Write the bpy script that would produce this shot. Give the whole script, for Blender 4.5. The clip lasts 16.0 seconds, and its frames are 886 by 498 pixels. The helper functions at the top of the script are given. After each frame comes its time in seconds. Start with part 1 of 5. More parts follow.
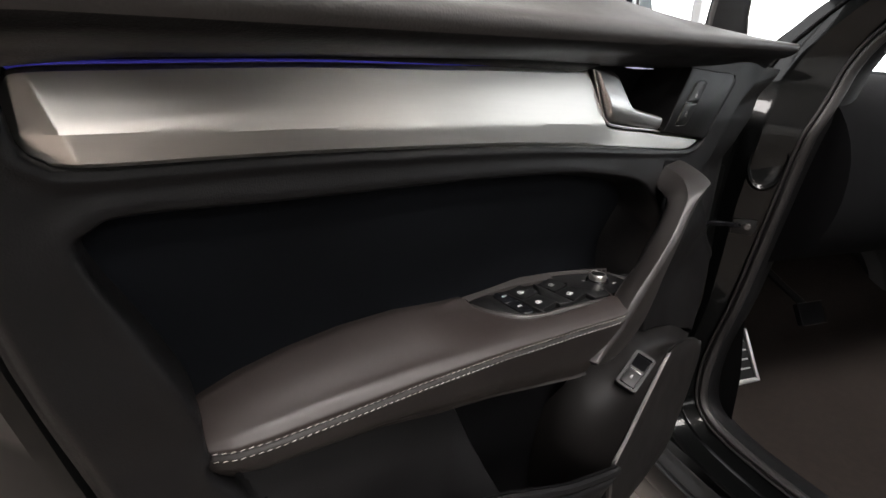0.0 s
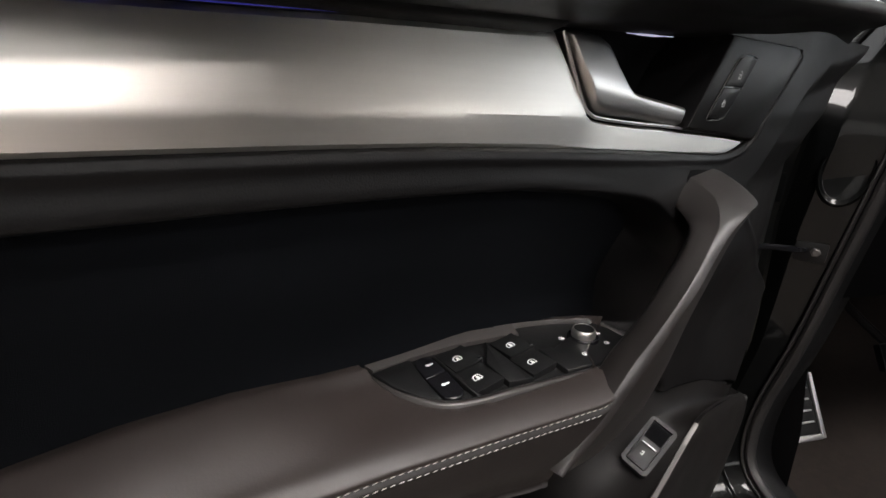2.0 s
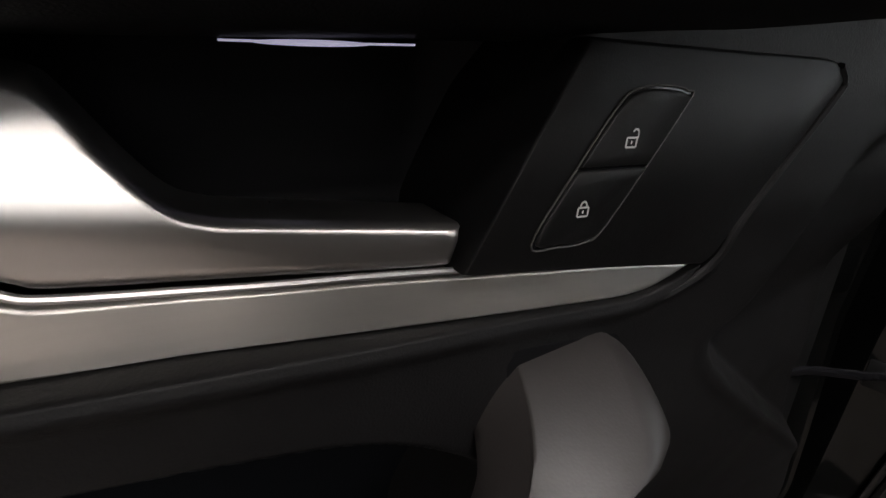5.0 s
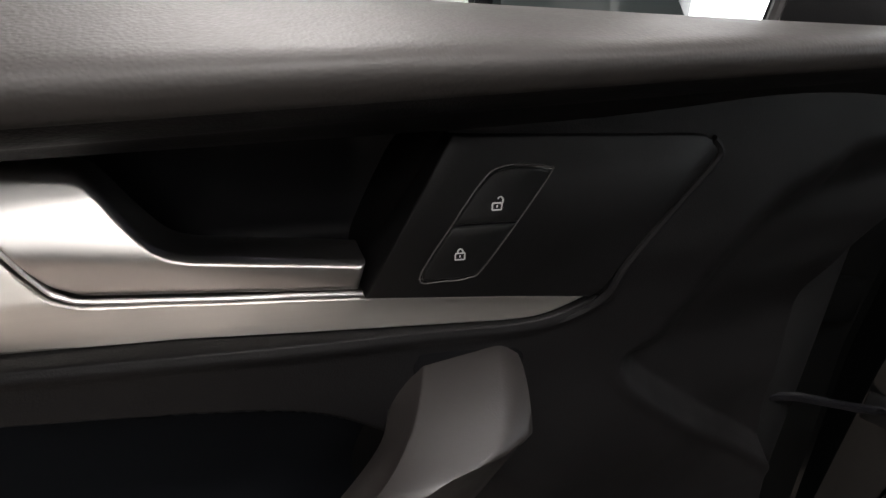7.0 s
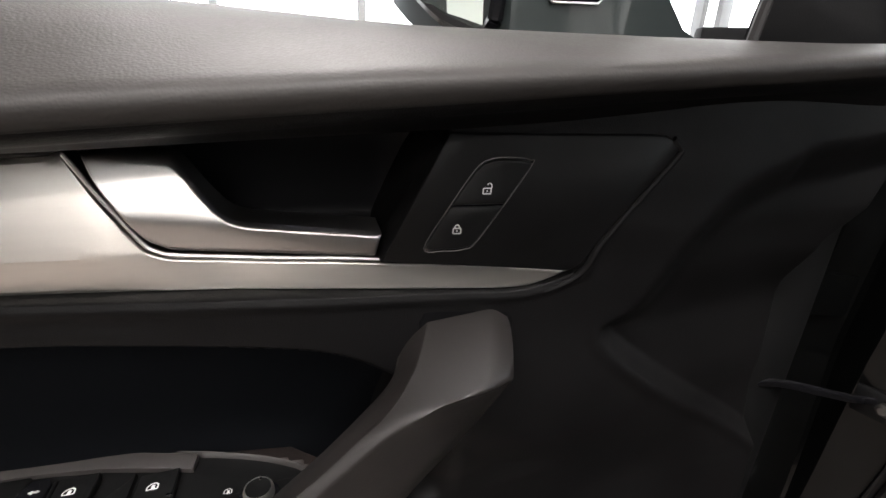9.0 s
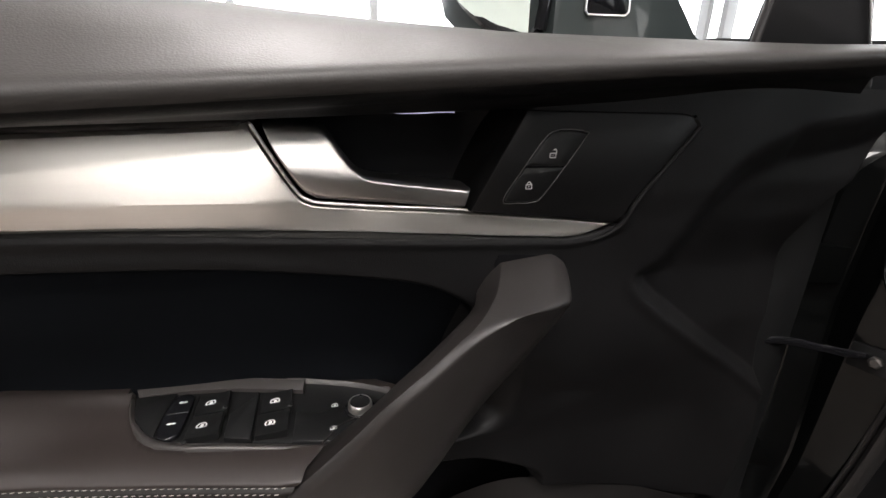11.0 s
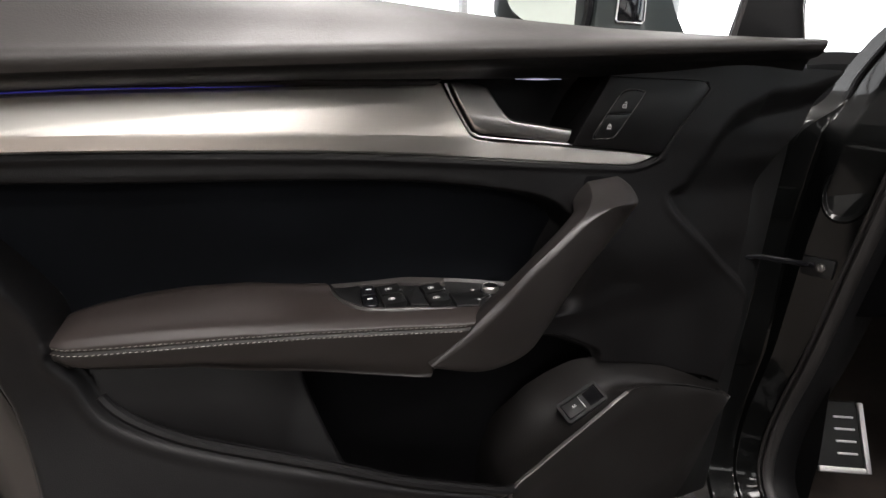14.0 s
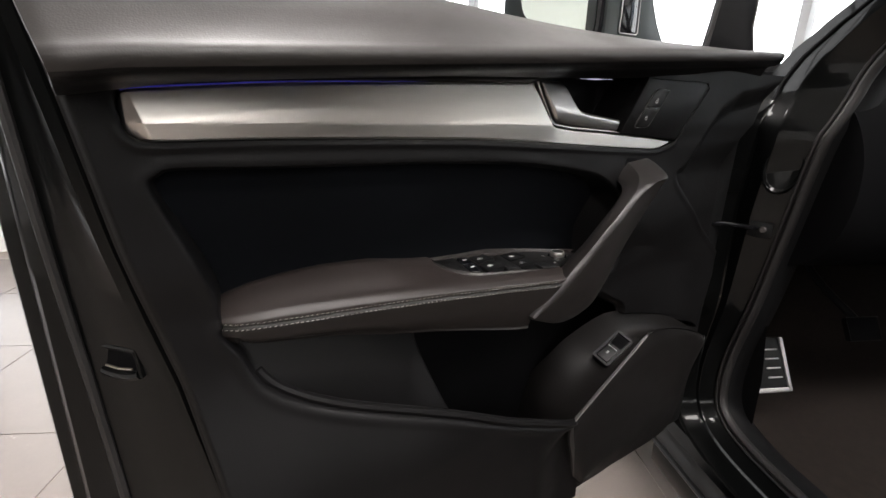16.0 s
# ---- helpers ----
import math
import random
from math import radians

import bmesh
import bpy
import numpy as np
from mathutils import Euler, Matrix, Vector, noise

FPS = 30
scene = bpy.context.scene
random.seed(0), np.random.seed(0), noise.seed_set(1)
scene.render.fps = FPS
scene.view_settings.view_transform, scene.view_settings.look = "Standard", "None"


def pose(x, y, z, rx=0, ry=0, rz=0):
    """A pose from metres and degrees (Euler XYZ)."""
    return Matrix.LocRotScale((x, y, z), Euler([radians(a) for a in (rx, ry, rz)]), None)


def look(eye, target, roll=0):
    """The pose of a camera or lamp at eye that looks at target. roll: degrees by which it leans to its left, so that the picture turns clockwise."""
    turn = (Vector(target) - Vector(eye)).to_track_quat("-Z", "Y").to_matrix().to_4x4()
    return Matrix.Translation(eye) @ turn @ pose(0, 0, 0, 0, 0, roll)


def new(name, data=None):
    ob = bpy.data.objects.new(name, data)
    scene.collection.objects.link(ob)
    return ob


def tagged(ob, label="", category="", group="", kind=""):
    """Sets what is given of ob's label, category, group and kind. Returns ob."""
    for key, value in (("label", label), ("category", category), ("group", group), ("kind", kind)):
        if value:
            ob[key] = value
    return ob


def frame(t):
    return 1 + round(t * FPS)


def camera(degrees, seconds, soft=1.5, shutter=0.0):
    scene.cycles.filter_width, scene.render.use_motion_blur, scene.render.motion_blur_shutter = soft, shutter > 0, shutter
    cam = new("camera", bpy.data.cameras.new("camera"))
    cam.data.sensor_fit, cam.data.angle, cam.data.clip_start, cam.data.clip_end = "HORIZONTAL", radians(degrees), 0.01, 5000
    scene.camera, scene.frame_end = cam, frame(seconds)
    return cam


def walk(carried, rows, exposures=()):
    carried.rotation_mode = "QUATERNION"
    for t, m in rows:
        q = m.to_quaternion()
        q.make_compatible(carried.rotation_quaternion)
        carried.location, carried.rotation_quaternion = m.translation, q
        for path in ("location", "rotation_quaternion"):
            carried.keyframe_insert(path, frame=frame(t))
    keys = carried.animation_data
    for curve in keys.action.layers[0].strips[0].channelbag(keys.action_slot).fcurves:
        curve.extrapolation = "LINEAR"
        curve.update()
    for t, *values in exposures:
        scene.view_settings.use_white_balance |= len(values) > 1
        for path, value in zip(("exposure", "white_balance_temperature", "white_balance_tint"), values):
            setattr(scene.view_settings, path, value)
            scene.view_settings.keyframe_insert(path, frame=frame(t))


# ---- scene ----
cam = camera(87.5, 16.0)
PATH = [
    (0, (0.041, 0.112, 1.086), (1.367, 1.475, 0.468), 1.9),
    (0.5, (0.081, 0.116, 1.088), (1.365, 1.515, 0.459), 1.8),
    (1, (0.119, 0.126, 1.085), (1.37, 1.551, 0.45), 2.0),
    (1.5, (0.164, 0.137, 1.082), (1.376, 1.598, 0.452), 1.8),
    (2, (0.208, 0.149, 1.078), (1.381, 1.64, 0.446), 1.8),
    (2.5, (0.258, 0.164, 1.074), (1.395, 1.687, 0.451), 1.9),
    (3, (0.305, 0.181, 1.073), (1.404, 1.727, 0.439), 1.9),
    (3.5, (0.363, 0.197, 1.078), (1.417, 1.774, 0.443), 1.9),
    (4, (0.413, 0.209, 1.089), (1.444, 1.797, 0.443), 2.1),
    (4.5, (0.468, 0.213, 1.102), (1.437, 1.834, 0.443), 2.0),
    (5, (0.507, 0.214, 1.114), (1.42, 1.858, 0.431), 1.9),
    (5.2, (0.519, 0.21, 1.12), (1.4, 1.868, 0.431), 1.8),
    (7.3, (0.546, 0.145, 1.153), (1.15, 1.902, 0.412), 1.9),
    (8, (0.548, 0.134, 1.159), (1.098, 1.897, 0.393), 2.2),
    (10.4, (0.505, 0.053, 1.151), (1.004, 1.863, 0.461), 1.6),
    (10.5, (0.5, 0.051, 1.151), (1.007, 1.858, 0.461), 1.7),
    (11, (0.477, 0.035, 1.143), (0.974, 1.846, 0.455), 1.7),
    (11.5, (0.452, 0.024, 1.141), (0.954, 1.831, 0.444), 1.9),
    (12, (0.42, 0.007, 1.141), (0.923, 1.811, 0.44), 1.9),
    (12.5, (0.395, -0.024, 1.123), (0.889, 1.81, 0.497), 1.6),
    (13, (0.37, -0.054, 1.117), (0.857, 1.781, 0.488), 1.0),
    (13.5, (0.33, -0.073, 1.109), (0.883, 1.746, 0.489), 1.0),
    (14, (0.28, -0.087, 1.1), (0.954, 1.694, 0.488), 1.3),
    (14.5, (0.23, -0.093, 1.098), (1.013, 1.647, 0.498), 1.4),
    (15, (0.163, -0.087, 1.097), (1.052, 1.602, 0.5), 1.5),
    (15.5, (0.109, -0.084, 1.096), (1.072, 1.562, 0.494), 1.6),
    (16, (0.057, -0.069, 1.089), (1.093, 1.532, 0.487), 1.7),
]
walk(cam, [(t, look(eye, target, roll)) for t, eye, target, roll in PATH],
     exposures=[(0, 0.3), (2.5, 0.18), (3.5, 0.14), (4.5, -0.08), (5, -0.3), (7.5, 0.04), (10.5, 0.2), (11.5, 0.24), (12.5, 0.48), (13, 0.36), (14, 0.18), (16, 0.05)])


# ---- world, light and exposure ----
world = bpy.data.worlds.new("world")
scene.world = world
world.use_nodes = True
wn = world.node_tree.nodes
sky = wn.new("ShaderNodeTexSky")
sky.sky_type, sky.sun_disc, sky.sun_elevation, sky.sun_rotation = "NISHITA", False, radians(40), radians(200)
world.node_tree.links.new(sky.outputs[0], wn["Background"].inputs[0])
wn["Background"].inputs[1].default_value = 0.12

CEIL = 3.3
# x, y, length, width, turn and watts per square metre of the ceiling luminaires
LAMPS = [(-0.45, -4.2, 2.1, 0.9, 0, 45.0), (0.45, 1.75, 1.3, 0.9, 0, 72.0), (2.6, 1.7, 1.6, 0.5, 63, 20.0), (0.35, -0.75, 1.8, 0.5, 0, 100.0),
         (-0.3, -1.95, 6.4, 0.25, 0, 35.0), (-0.3, -3.95, 6.4, 0.25, 0, 35.0), (2.4, -1.7, 1.4, 0.6, 0, 55.0)]
LAMP_TINT = (1.0, 0.945, 0.925)


# ---- materials ----
def mat(name, base, rough=0.5, metal=0.0, spec=0.5, coat=0.0, vary=0.15, vscale=14.0, grain=0.0, gscale=900.0, gtype="noise", rvary=0.08, stretch=None):
    m = bpy.data.materials.new(name)
    m.use_nodes = True
    n, l = m.node_tree.nodes, m.node_tree.links
    p = n["Principled BSDF"]
    p.inputs["Metallic"].default_value = metal
    p.inputs["Specular IOR Level"].default_value = spec
    p.inputs["Coat Weight"].default_value = coat
    p.inputs["Coat Roughness"].default_value = 0.05
    tc = n.new("ShaderNodeTexCoord")
    src = tc.outputs["Object"]
    if stretch:
        mp = n.new("ShaderNodeMapping")
        mp.inputs["Scale"].default_value = stretch
        l.new(src, mp.inputs[0])
        src = mp.outputs[0]
    big = n.new("ShaderNodeTexNoise")
    big.inputs["Scale"].default_value, big.inputs["Detail"].default_value = vscale, 5
    l.new(src, big.inputs["Vector"])
    fine = n.new("ShaderNodeTexNoise")
    fine.inputs["Scale"].default_value, fine.inputs["Detail"].default_value = gscale * 0.5, 2
    l.new(src, fine.inputs["Vector"])
    mixf = n.new("ShaderNodeMath")
    mixf.operation = "MULTIPLY_ADD"
    mixf.inputs[1].default_value, mixf.inputs[2].default_value = 0.35, 0.0
    l.new(fine.outputs["Fac"], mixf.inputs[0])
    add = n.new("ShaderNodeMath")
    l.new(big.outputs["Fac"], add.inputs[0])
    l.new(mixf.outputs[0], add.inputs[1])
    ramp = n.new("ShaderNodeMapRange")
    ramp.inputs["From Min"].default_value, ramp.inputs["From Max"].default_value = 0.4, 0.95
    ramp.inputs["To Min"].default_value, ramp.inputs["To Max"].default_value = 1 - vary, 1 + vary
    l.new(add.outputs[0], ramp.inputs[0])
    mul = n.new("ShaderNodeVectorMath")
    mul.operation = "SCALE"
    mul.inputs[0].default_value = base[:3]
    l.new(ramp.outputs[0], mul.inputs["Scale"])
    l.new(mul.outputs[0], p.inputs["Base Color"])
    rr = n.new("ShaderNodeMapRange")
    rr.inputs["From Min"].default_value, rr.inputs["From Max"].default_value = 0.4, 0.95
    rr.inputs["To Min"].default_value, rr.inputs["To Max"].default_value = max(0.02, rough - rvary), rough + rvary
    l.new(add.outputs[0], rr.inputs[0])
    l.new(rr.outputs[0], p.inputs["Roughness"])
    if grain:
        if gtype == "leather":
            g = n.new("ShaderNodeTexVoronoi")
            g.feature = "SMOOTH_F1"
            g.inputs["Scale"].default_value = gscale
            out = g.outputs["Distance"]
        else:
            g = n.new("ShaderNodeTexNoise")
            g.inputs["Scale"].default_value, g.inputs["Detail"].default_value = gscale, 3
            out = g.outputs["Fac"]
        l.new(src, g.inputs["Vector"])
        b = n.new("ShaderNodeBump")
        b.inputs["Strength"].default_value, b.inputs["Distance"].default_value = grain, 0.0006
        l.new(out, b.inputs["Height"])
        l.new(b.outputs[0], p.inputs["Normal"])
    return m


def glow(name, colour, strength):
    m = bpy.data.materials.new(name)
    m.use_nodes = True
    n = m.node_tree.nodes
    p = n["Principled BSDF"]
    p.inputs["Base Color"].default_value = (*colour, 1)
    p.inputs["Emission Color"].default_value = (*colour, 1)
    p.inputs["Emission Strength"].default_value = strength
    return m


M_PAD = mat("soft_pad", (0.0193, 0.0174, 0.0163), 0.50, spec=0.34, grain=0.15, gscale=900, gtype="leather", vary=0.10)
M_TRIM = mat("moulded_plastic", (0.0042, 0.0040, 0.0042), 0.48, spec=0.15, grain=0.30, gscale=1100, vary=0.12)
M_INSERT = mat("suede_insert", (0.0036, 0.0041, 0.0052), 0.95, spec=0.05, grain=0.6, gscale=1800, vary=0.3, vscale=9)
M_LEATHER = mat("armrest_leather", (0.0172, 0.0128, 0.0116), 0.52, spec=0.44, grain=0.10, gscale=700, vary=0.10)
# darker copy of the armrest leather, with the upright side's shade in its colour
M_ARMSIDE = mat("armrest_side_shaded", (0.0100, 0.0083, 0.0077), 0.52, spec=0.25, grain=0.12, gscale=900, vary=0.12)
M_CONSOLE = mat("console_plastic", (0.0063, 0.0056, 0.0054), 0.52, spec=0.21, vary=0.15, grain=0.10, gscale=1200)
M_GRIP = mat("grip_leather", (0.0128, 0.0110, 0.0105), 0.43, spec=0.54, grain=0.06, gscale=1000, gtype="leather", vary=0.10)
M_ALU = mat("brushed_aluminium", (0.68, 0.652, 0.612), 0.335, metal=1.0, vary=0.025, vscale=30, gscale=300, rvary=0.01, stretch=(0.6, 10, 14))
_n, _l = M_ALU.node_tree.nodes, M_ALU.node_tree.links
_dir = _n.new("ShaderNodeCombineXYZ")
_dir.inputs[2].default_value = 1.0
_l.new(_dir.outputs[0], _n["Principled BSDF"].inputs["Tangent"])
_n["Principled BSDF"].inputs["Anisotropic"].default_value = 0.75
M_SATIN = mat("satin_metal", (0.56, 0.55, 0.55), 0.36, metal=1.0, vary=0.04, grain=0.02, gscale=900, rvary=0.04)
M_LEVER = mat("satin_lever_metal", (0.54, 0.525, 0.51), 0.30, metal=1.0, vary=0.04, rvary=0.03)
M_EDGE = mat("dark_satin_metal", (0.13, 0.124, 0.12), 0.5, metal=1.0, vary=0.05, rvary=0.04)
M_CHROME = mat("bright_chrome", (0.80, 0.80, 0.80), 0.10, metal=1.0, vary=0.03, rvary=0.03)
M_KNURL = mat("knurled_metal", (0.72, 0.70, 0.67), 0.38, metal=1.0, vary=0.05, rvary=0.05)
M_LEDGE = mat("satin_grey_plastic", (0.030, 0.0272, 0.0262), 0.38, spec=0.5, vary=0.08, grain=0.1, gscale=1400)
M_BLACK = mat("black_plastic", (0.0065, 0.0066, 0.0068), 0.42, spec=0.2, vary=0.12, grain=0.15, gscale=1400)
M_PIANO = mat("gloss_black", (0.006, 0.006, 0.007), 0.12, vary=0.1, rvary=0.03)
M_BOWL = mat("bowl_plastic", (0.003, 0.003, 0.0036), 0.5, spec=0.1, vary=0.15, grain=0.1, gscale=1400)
M_LOCK = mat("lock_panel_plastic", (0.0043, 0.0042, 0.0044), 0.44, spec=0.15, vary=0.12, grain=0.15, gscale=1400)
# near-black with the shade of recesses in its colour
M_VOID = mat("recess_shade", (0.003, 0.003, 0.0034), 0.9, spec=0.04, vary=0.2, grain=0.3, gscale=1500)
M_RUBBER = mat("seal_rubber", (0.012, 0.011, 0.011), 0.55, vary=0.2, grain=0.2, gscale=600)
M_PAINT = mat("metallic_grey_paint", (0.0022, 0.0024, 0.0024), 0.35, metal=0.0, spec=0.05, coat=0.42, vary=0.06, gscale=2500, rvary=0.04)
M_STEEL = mat("zinc_steel", (0.42, 0.39, 0.34), 0.32, metal=1.0, vary=0.15)
M_ICON = mat("printed_white", (0.62, 0.62, 0.60), 0.5, vary=0.05)
M_MARK = mat("printed_grey", (0.48, 0.48, 0.47), 0.5, vary=0.05)
M_THREAD = mat("pale_thread", (0.36, 0.34, 0.315), 0.7, vary=0.15, grain=0.3, gscale=2500)
M_CARPET = mat("floor_carpet", (0.017, 0.0135, 0.0118), 0.95, spec=0.1, vary=0.35, vscale=60, grain=0.9, gscale=900)
# dark grey lifted towards teal, standing in for daylight reflected by the housing
M_CASE = mat("mirror_case_lit_paint", (0.022, 0.028, 0.0275), 0.32, spec=0.4, coat=0.45, vary=0.05, gscale=2500, rvary=0.03)
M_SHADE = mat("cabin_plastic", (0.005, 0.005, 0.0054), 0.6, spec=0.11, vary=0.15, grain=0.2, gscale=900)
M_LINER = mat("headliner_fabric", (0.45, 0.44, 0.42), 0.95, spec=0.1, vary=0.06, grain=0.3, gscale=1500)
M_TILE = mat("porcelain_tile", (0.225, 0.195, 0.175), 0.20, spec=0.28, vary=0.06, vscale=5, grain=0.06, gscale=220)
M_GROUT = mat("light_grout", (0.34, 0.30, 0.265), 0.85, vary=0.08, vscale=40)
M_WALL = mat("white_wall_paint", (0.80, 0.79, 0.77), 0.7, vary=0.03, vscale=3, grain=0.1, gscale=150)
M_DARKWALL = mat("dark_wall_paint", (0.05, 0.05, 0.05), 0.8, vary=0.05, vscale=3, grain=0.1, gscale=150)
M_CEIL = mat("white_ceiling_paint", (0.78, 0.77, 0.75), 0.85, vary=0.04, vscale=3)
M_FRAME = mat("grey_window_frame", (0.40, 0.41, 0.42), 0.4, vary=0.05)
M_LED = glow("led_white_violet", (0.75, 0.72, 1.0), 0.45)
M_BLUE = glow("led_blue", (0.08, 0.08, 0.75), 0.013)
M_TUBE = glow("lamp_diffuser", (1.0, 0.965, 0.92), 2.0)
M_BACK_SOFT = glow("soft_daylight", (1.0, 0.97, 0.93), 2.8)
M_BACK_FILL = glow("cool_fill_glow", (0.92, 0.97, 1.0), 0.65)
M_BACK_SIDE = glow("open_daylight", (1.0, 1.0, 1.0), 3.6)
M_BACK = glow("bright_daylight", (1.0, 1.0, 1.0), 3.0)

M_MIRROR = mat("mirror_glass", (0.74, 0.82, 0.77), 0.02, metal=1.0, vary=0.01, rvary=0.0)


# ---- building helpers ----
def raw(name, verts, faces, material, parent=None, label="", smooth=True, angle=40):
    me = bpy.data.meshes.new(name)
    me.from_pydata([tuple(float(c) for c in v) for v in verts], [], faces)
    bm = bmesh.new()
    bm.from_mesh(me)
    bmesh.ops.remove_doubles(bm, verts=bm.verts, dist=1e-6)
    bmesh.ops.recalc_face_normals(bm, faces=bm.faces)
    if smooth:
        for f in bm.faces:
            f.smooth = True
        lim = radians(angle)
        for e in bm.edges:
            e.smooth = not (len(e.link_faces) == 2 and e.calc_face_angle(0) > lim)
    bm.to_mesh(me)
    bm.free()
    me.materials.append(material)
    ob = new(name, me)
    ob.parent = parent
    return tagged(ob, label) if label else ob


def part(name, bm, material, parent, label="", smooth=True, angle=40):
    bmesh.ops.recalc_face_normals(bm, faces=bm.faces)
    if smooth:
        for f in bm.faces:
            f.smooth = True
        for e in bm.edges:
            e.smooth = not (len(e.link_faces) == 2 and e.calc_face_angle(0) > radians(angle))
    me = bpy.data.meshes.new(name)
    bm.to_mesh(me)
    bm.free()
    me.materials.append(material)
    ob = new(name, me)
    ob.parent = parent
    return tagged(ob, label) if label else ob


def empty(name, label, category, group="", kind=""):
    e = new(name)
    e.empty_display_size = 0.1
    return tagged(e, label, category, group, kind)


def spline(pts, n=12, closed=False):
    """Catmull-Rom through the points."""
    p = np.array(pts, float)
    k = len(p)
    out = []
    for i in range(k if closed else k - 1):
        a, b, c, d = (p[(i + j) % k] if closed else p[min(max(i + j, 0), k - 1)] for j in (-1, 0, 1, 2))
        for s in np.linspace(0, 1, n, endpoint=False):
            out.append(0.5 * (2 * b + (c - a) * s + (2 * a - 5 * b + 4 * c - d) * s * s + (3 * b - a - 3 * c + d) * s ** 3))
    if not closed:
        out.append(p[-1])
    return np.array(out)


def sstep(a, b, x):
    t = np.clip((x - a) / (b - a), 0, 1)
    return t * t * (3 - 2 * t)


def sdist(x, z, poly):
    """Signed distance to a closed outline, negative inside."""
    poly = np.array(poly, float)
    best = np.full(x.shape, 1e9)
    inside = np.zeros(x.shape, bool)
    for (ax, az), (bx, bz) in zip(poly, np.roll(poly, -1, 0)):
        dx, dz = bx - ax, bz - az
        t = np.clip(((x - ax) * dx + (z - az) * dz) / (dx * dx + dz * dz + 1e-12), 0, 1)
        best = np.minimum(best, np.hypot(x - ax - t * dx, z - az - t * dz))
        cross = (az > z) != (bz > z)
        xi = ax + (z - az) / (bz - az if bz != az else 1e-12) * dx
        inside ^= cross & (x < xi)
    return np.where(inside, -best, best)


def grid_faces(nu, nv, wrap_v=False):
    f = []
    for i in range(nu - 1):
        for j in range(nv if wrap_v else nv - 1):
            k = (j + 1) % nv
            f.append((i * nv + j, i * nv + k, (i + 1) * nv + k, (i + 1) * nv + j))
    return f


def loft(name, rings, material, parent, label="", closed=True, caps=True, angle=40):
    nu, nv = len(rings), len(rings[0])
    verts = [v for r in rings for v in r]
    faces = grid_faces(nu, nv, closed)
    if caps and closed:
        faces += [tuple(range(nv)), tuple((nu - 1) * nv + j for j in reversed(range(nv)))]
    return raw(name, verts, faces, material, parent, label, angle=angle)


def tube(name, pts, r, material, parent, label="", n=8, flat=1.0):
    p = np.array(pts, float)
    rings, up = [], np.array((0.0, 0.0, 1.0))
    along = np.diff(p, axis=0)
    flat_path = np.all(np.abs(along[:, 1]) < 0.8 * np.linalg.norm(along, axis=1) + 1e-9)
    for i in range(len(p)):
        d = p[min(i + 1, len(p) - 1)] - p[max(i - 1, 0)]
        d /= np.linalg.norm(d) + 1e-12
        ref = np.array((0.0, 1.0, 0.0)) if flat_path or abs(d[2]) >= 0.9 else up
        a = np.cross(d, ref)
        a /= np.linalg.norm(a)
        b = np.cross(a, d)
        rings.append([p[i] + r * (math.cos(k * 2 * math.pi / n) * a + flat * math.sin(k * 2 * math.pi / n) * b) for k in range(n)])
    return loft(name, rings, material, parent, label)


def plate(name, outline, depth, thick, material, parent, label="", bevel=0.001, to=None):
    """A bevelled plate; the outline lies in the door's plane (x, z), depth is a number or f(x, z)."""
    f = depth if callable(depth) else (lambda x, z: depth)
    place = to or (lambda x, z, y: (x, y, z))
    o = np.array(outline, float)
    c = o.mean(0)
    inner = []
    k = len(o)
    for i in range(k):
        a, b, d = o[i - 1], o[i], o[(i + 1) % k]
        e1, e2 = b - a, d - b
        n1, n2 = np.array((e1[1], -e1[0])), np.array((e2[1], -e2[0]))
        nn = n1 / (np.linalg.norm(n1) + 1e-12) + n2 / (np.linalg.norm(n2) + 1e-12)
        nn /= np.linalg.norm(nn) + 1e-12
        area = np.sum(o[:, 0] * np.roll(o[:, 1], -1) - np.roll(o[:, 0], -1) * o[:, 1])
        inner.append(b - nn * bevel * (1 if area > 0 else -1))
    verts = [place(x, z, f(x, z) + thick) for x, z in o]
    verts += [place(x, z, f(x, z) + bevel) for x, z in o]
    verts += [place(x, z, f(x, z) + bevel * 0.3) for x, z in (o + np.array(inner)) / 2]
    verts += [place(x, z, f(x, z)) for x, z in inner]
    faces = grid_faces(4, k, True) + [tuple(range(3 * k, 4 * k)), tuple(reversed(range(k)))]
    return raw(name, verts, faces, material, parent, label, angle=60)


def box_bm(sx, sy, sz, bev=0.0, m=None, seg=2):
    bm = bmesh.new()
    bmesh.ops.create_cube(bm, size=1, matrix=(m or Matrix()) @ Matrix.Diagonal((sx, sy, sz, 1)))
    if bev:
        bmesh.ops.bevel(bm, geom=bm.edges[:], offset=bev, segments=seg, affect="EDGES", profile=0.6)
    return bm


def lathe(name, profile, m, material, parent, label="", n=32, ripple=0.0):
    rings = []
    for r, h in profile:
        rings.append([m @ Vector(((r + (ripple if (k % 2 and r > 0.002) else 0)) * math.cos(2 * math.pi * k / n), (r + (ripple if (k % 2 and r > 0.002) else 0)) * math.sin(2 * math.pi * k / n), h)) for k in range(n)])
    return loft(name, rings, material, parent, label, angle=35)


# ---- the open car door: outlines in its plane (x along the door, z up) ----
car = empty("car", "dark grey car with its front door open", "car")
door = None

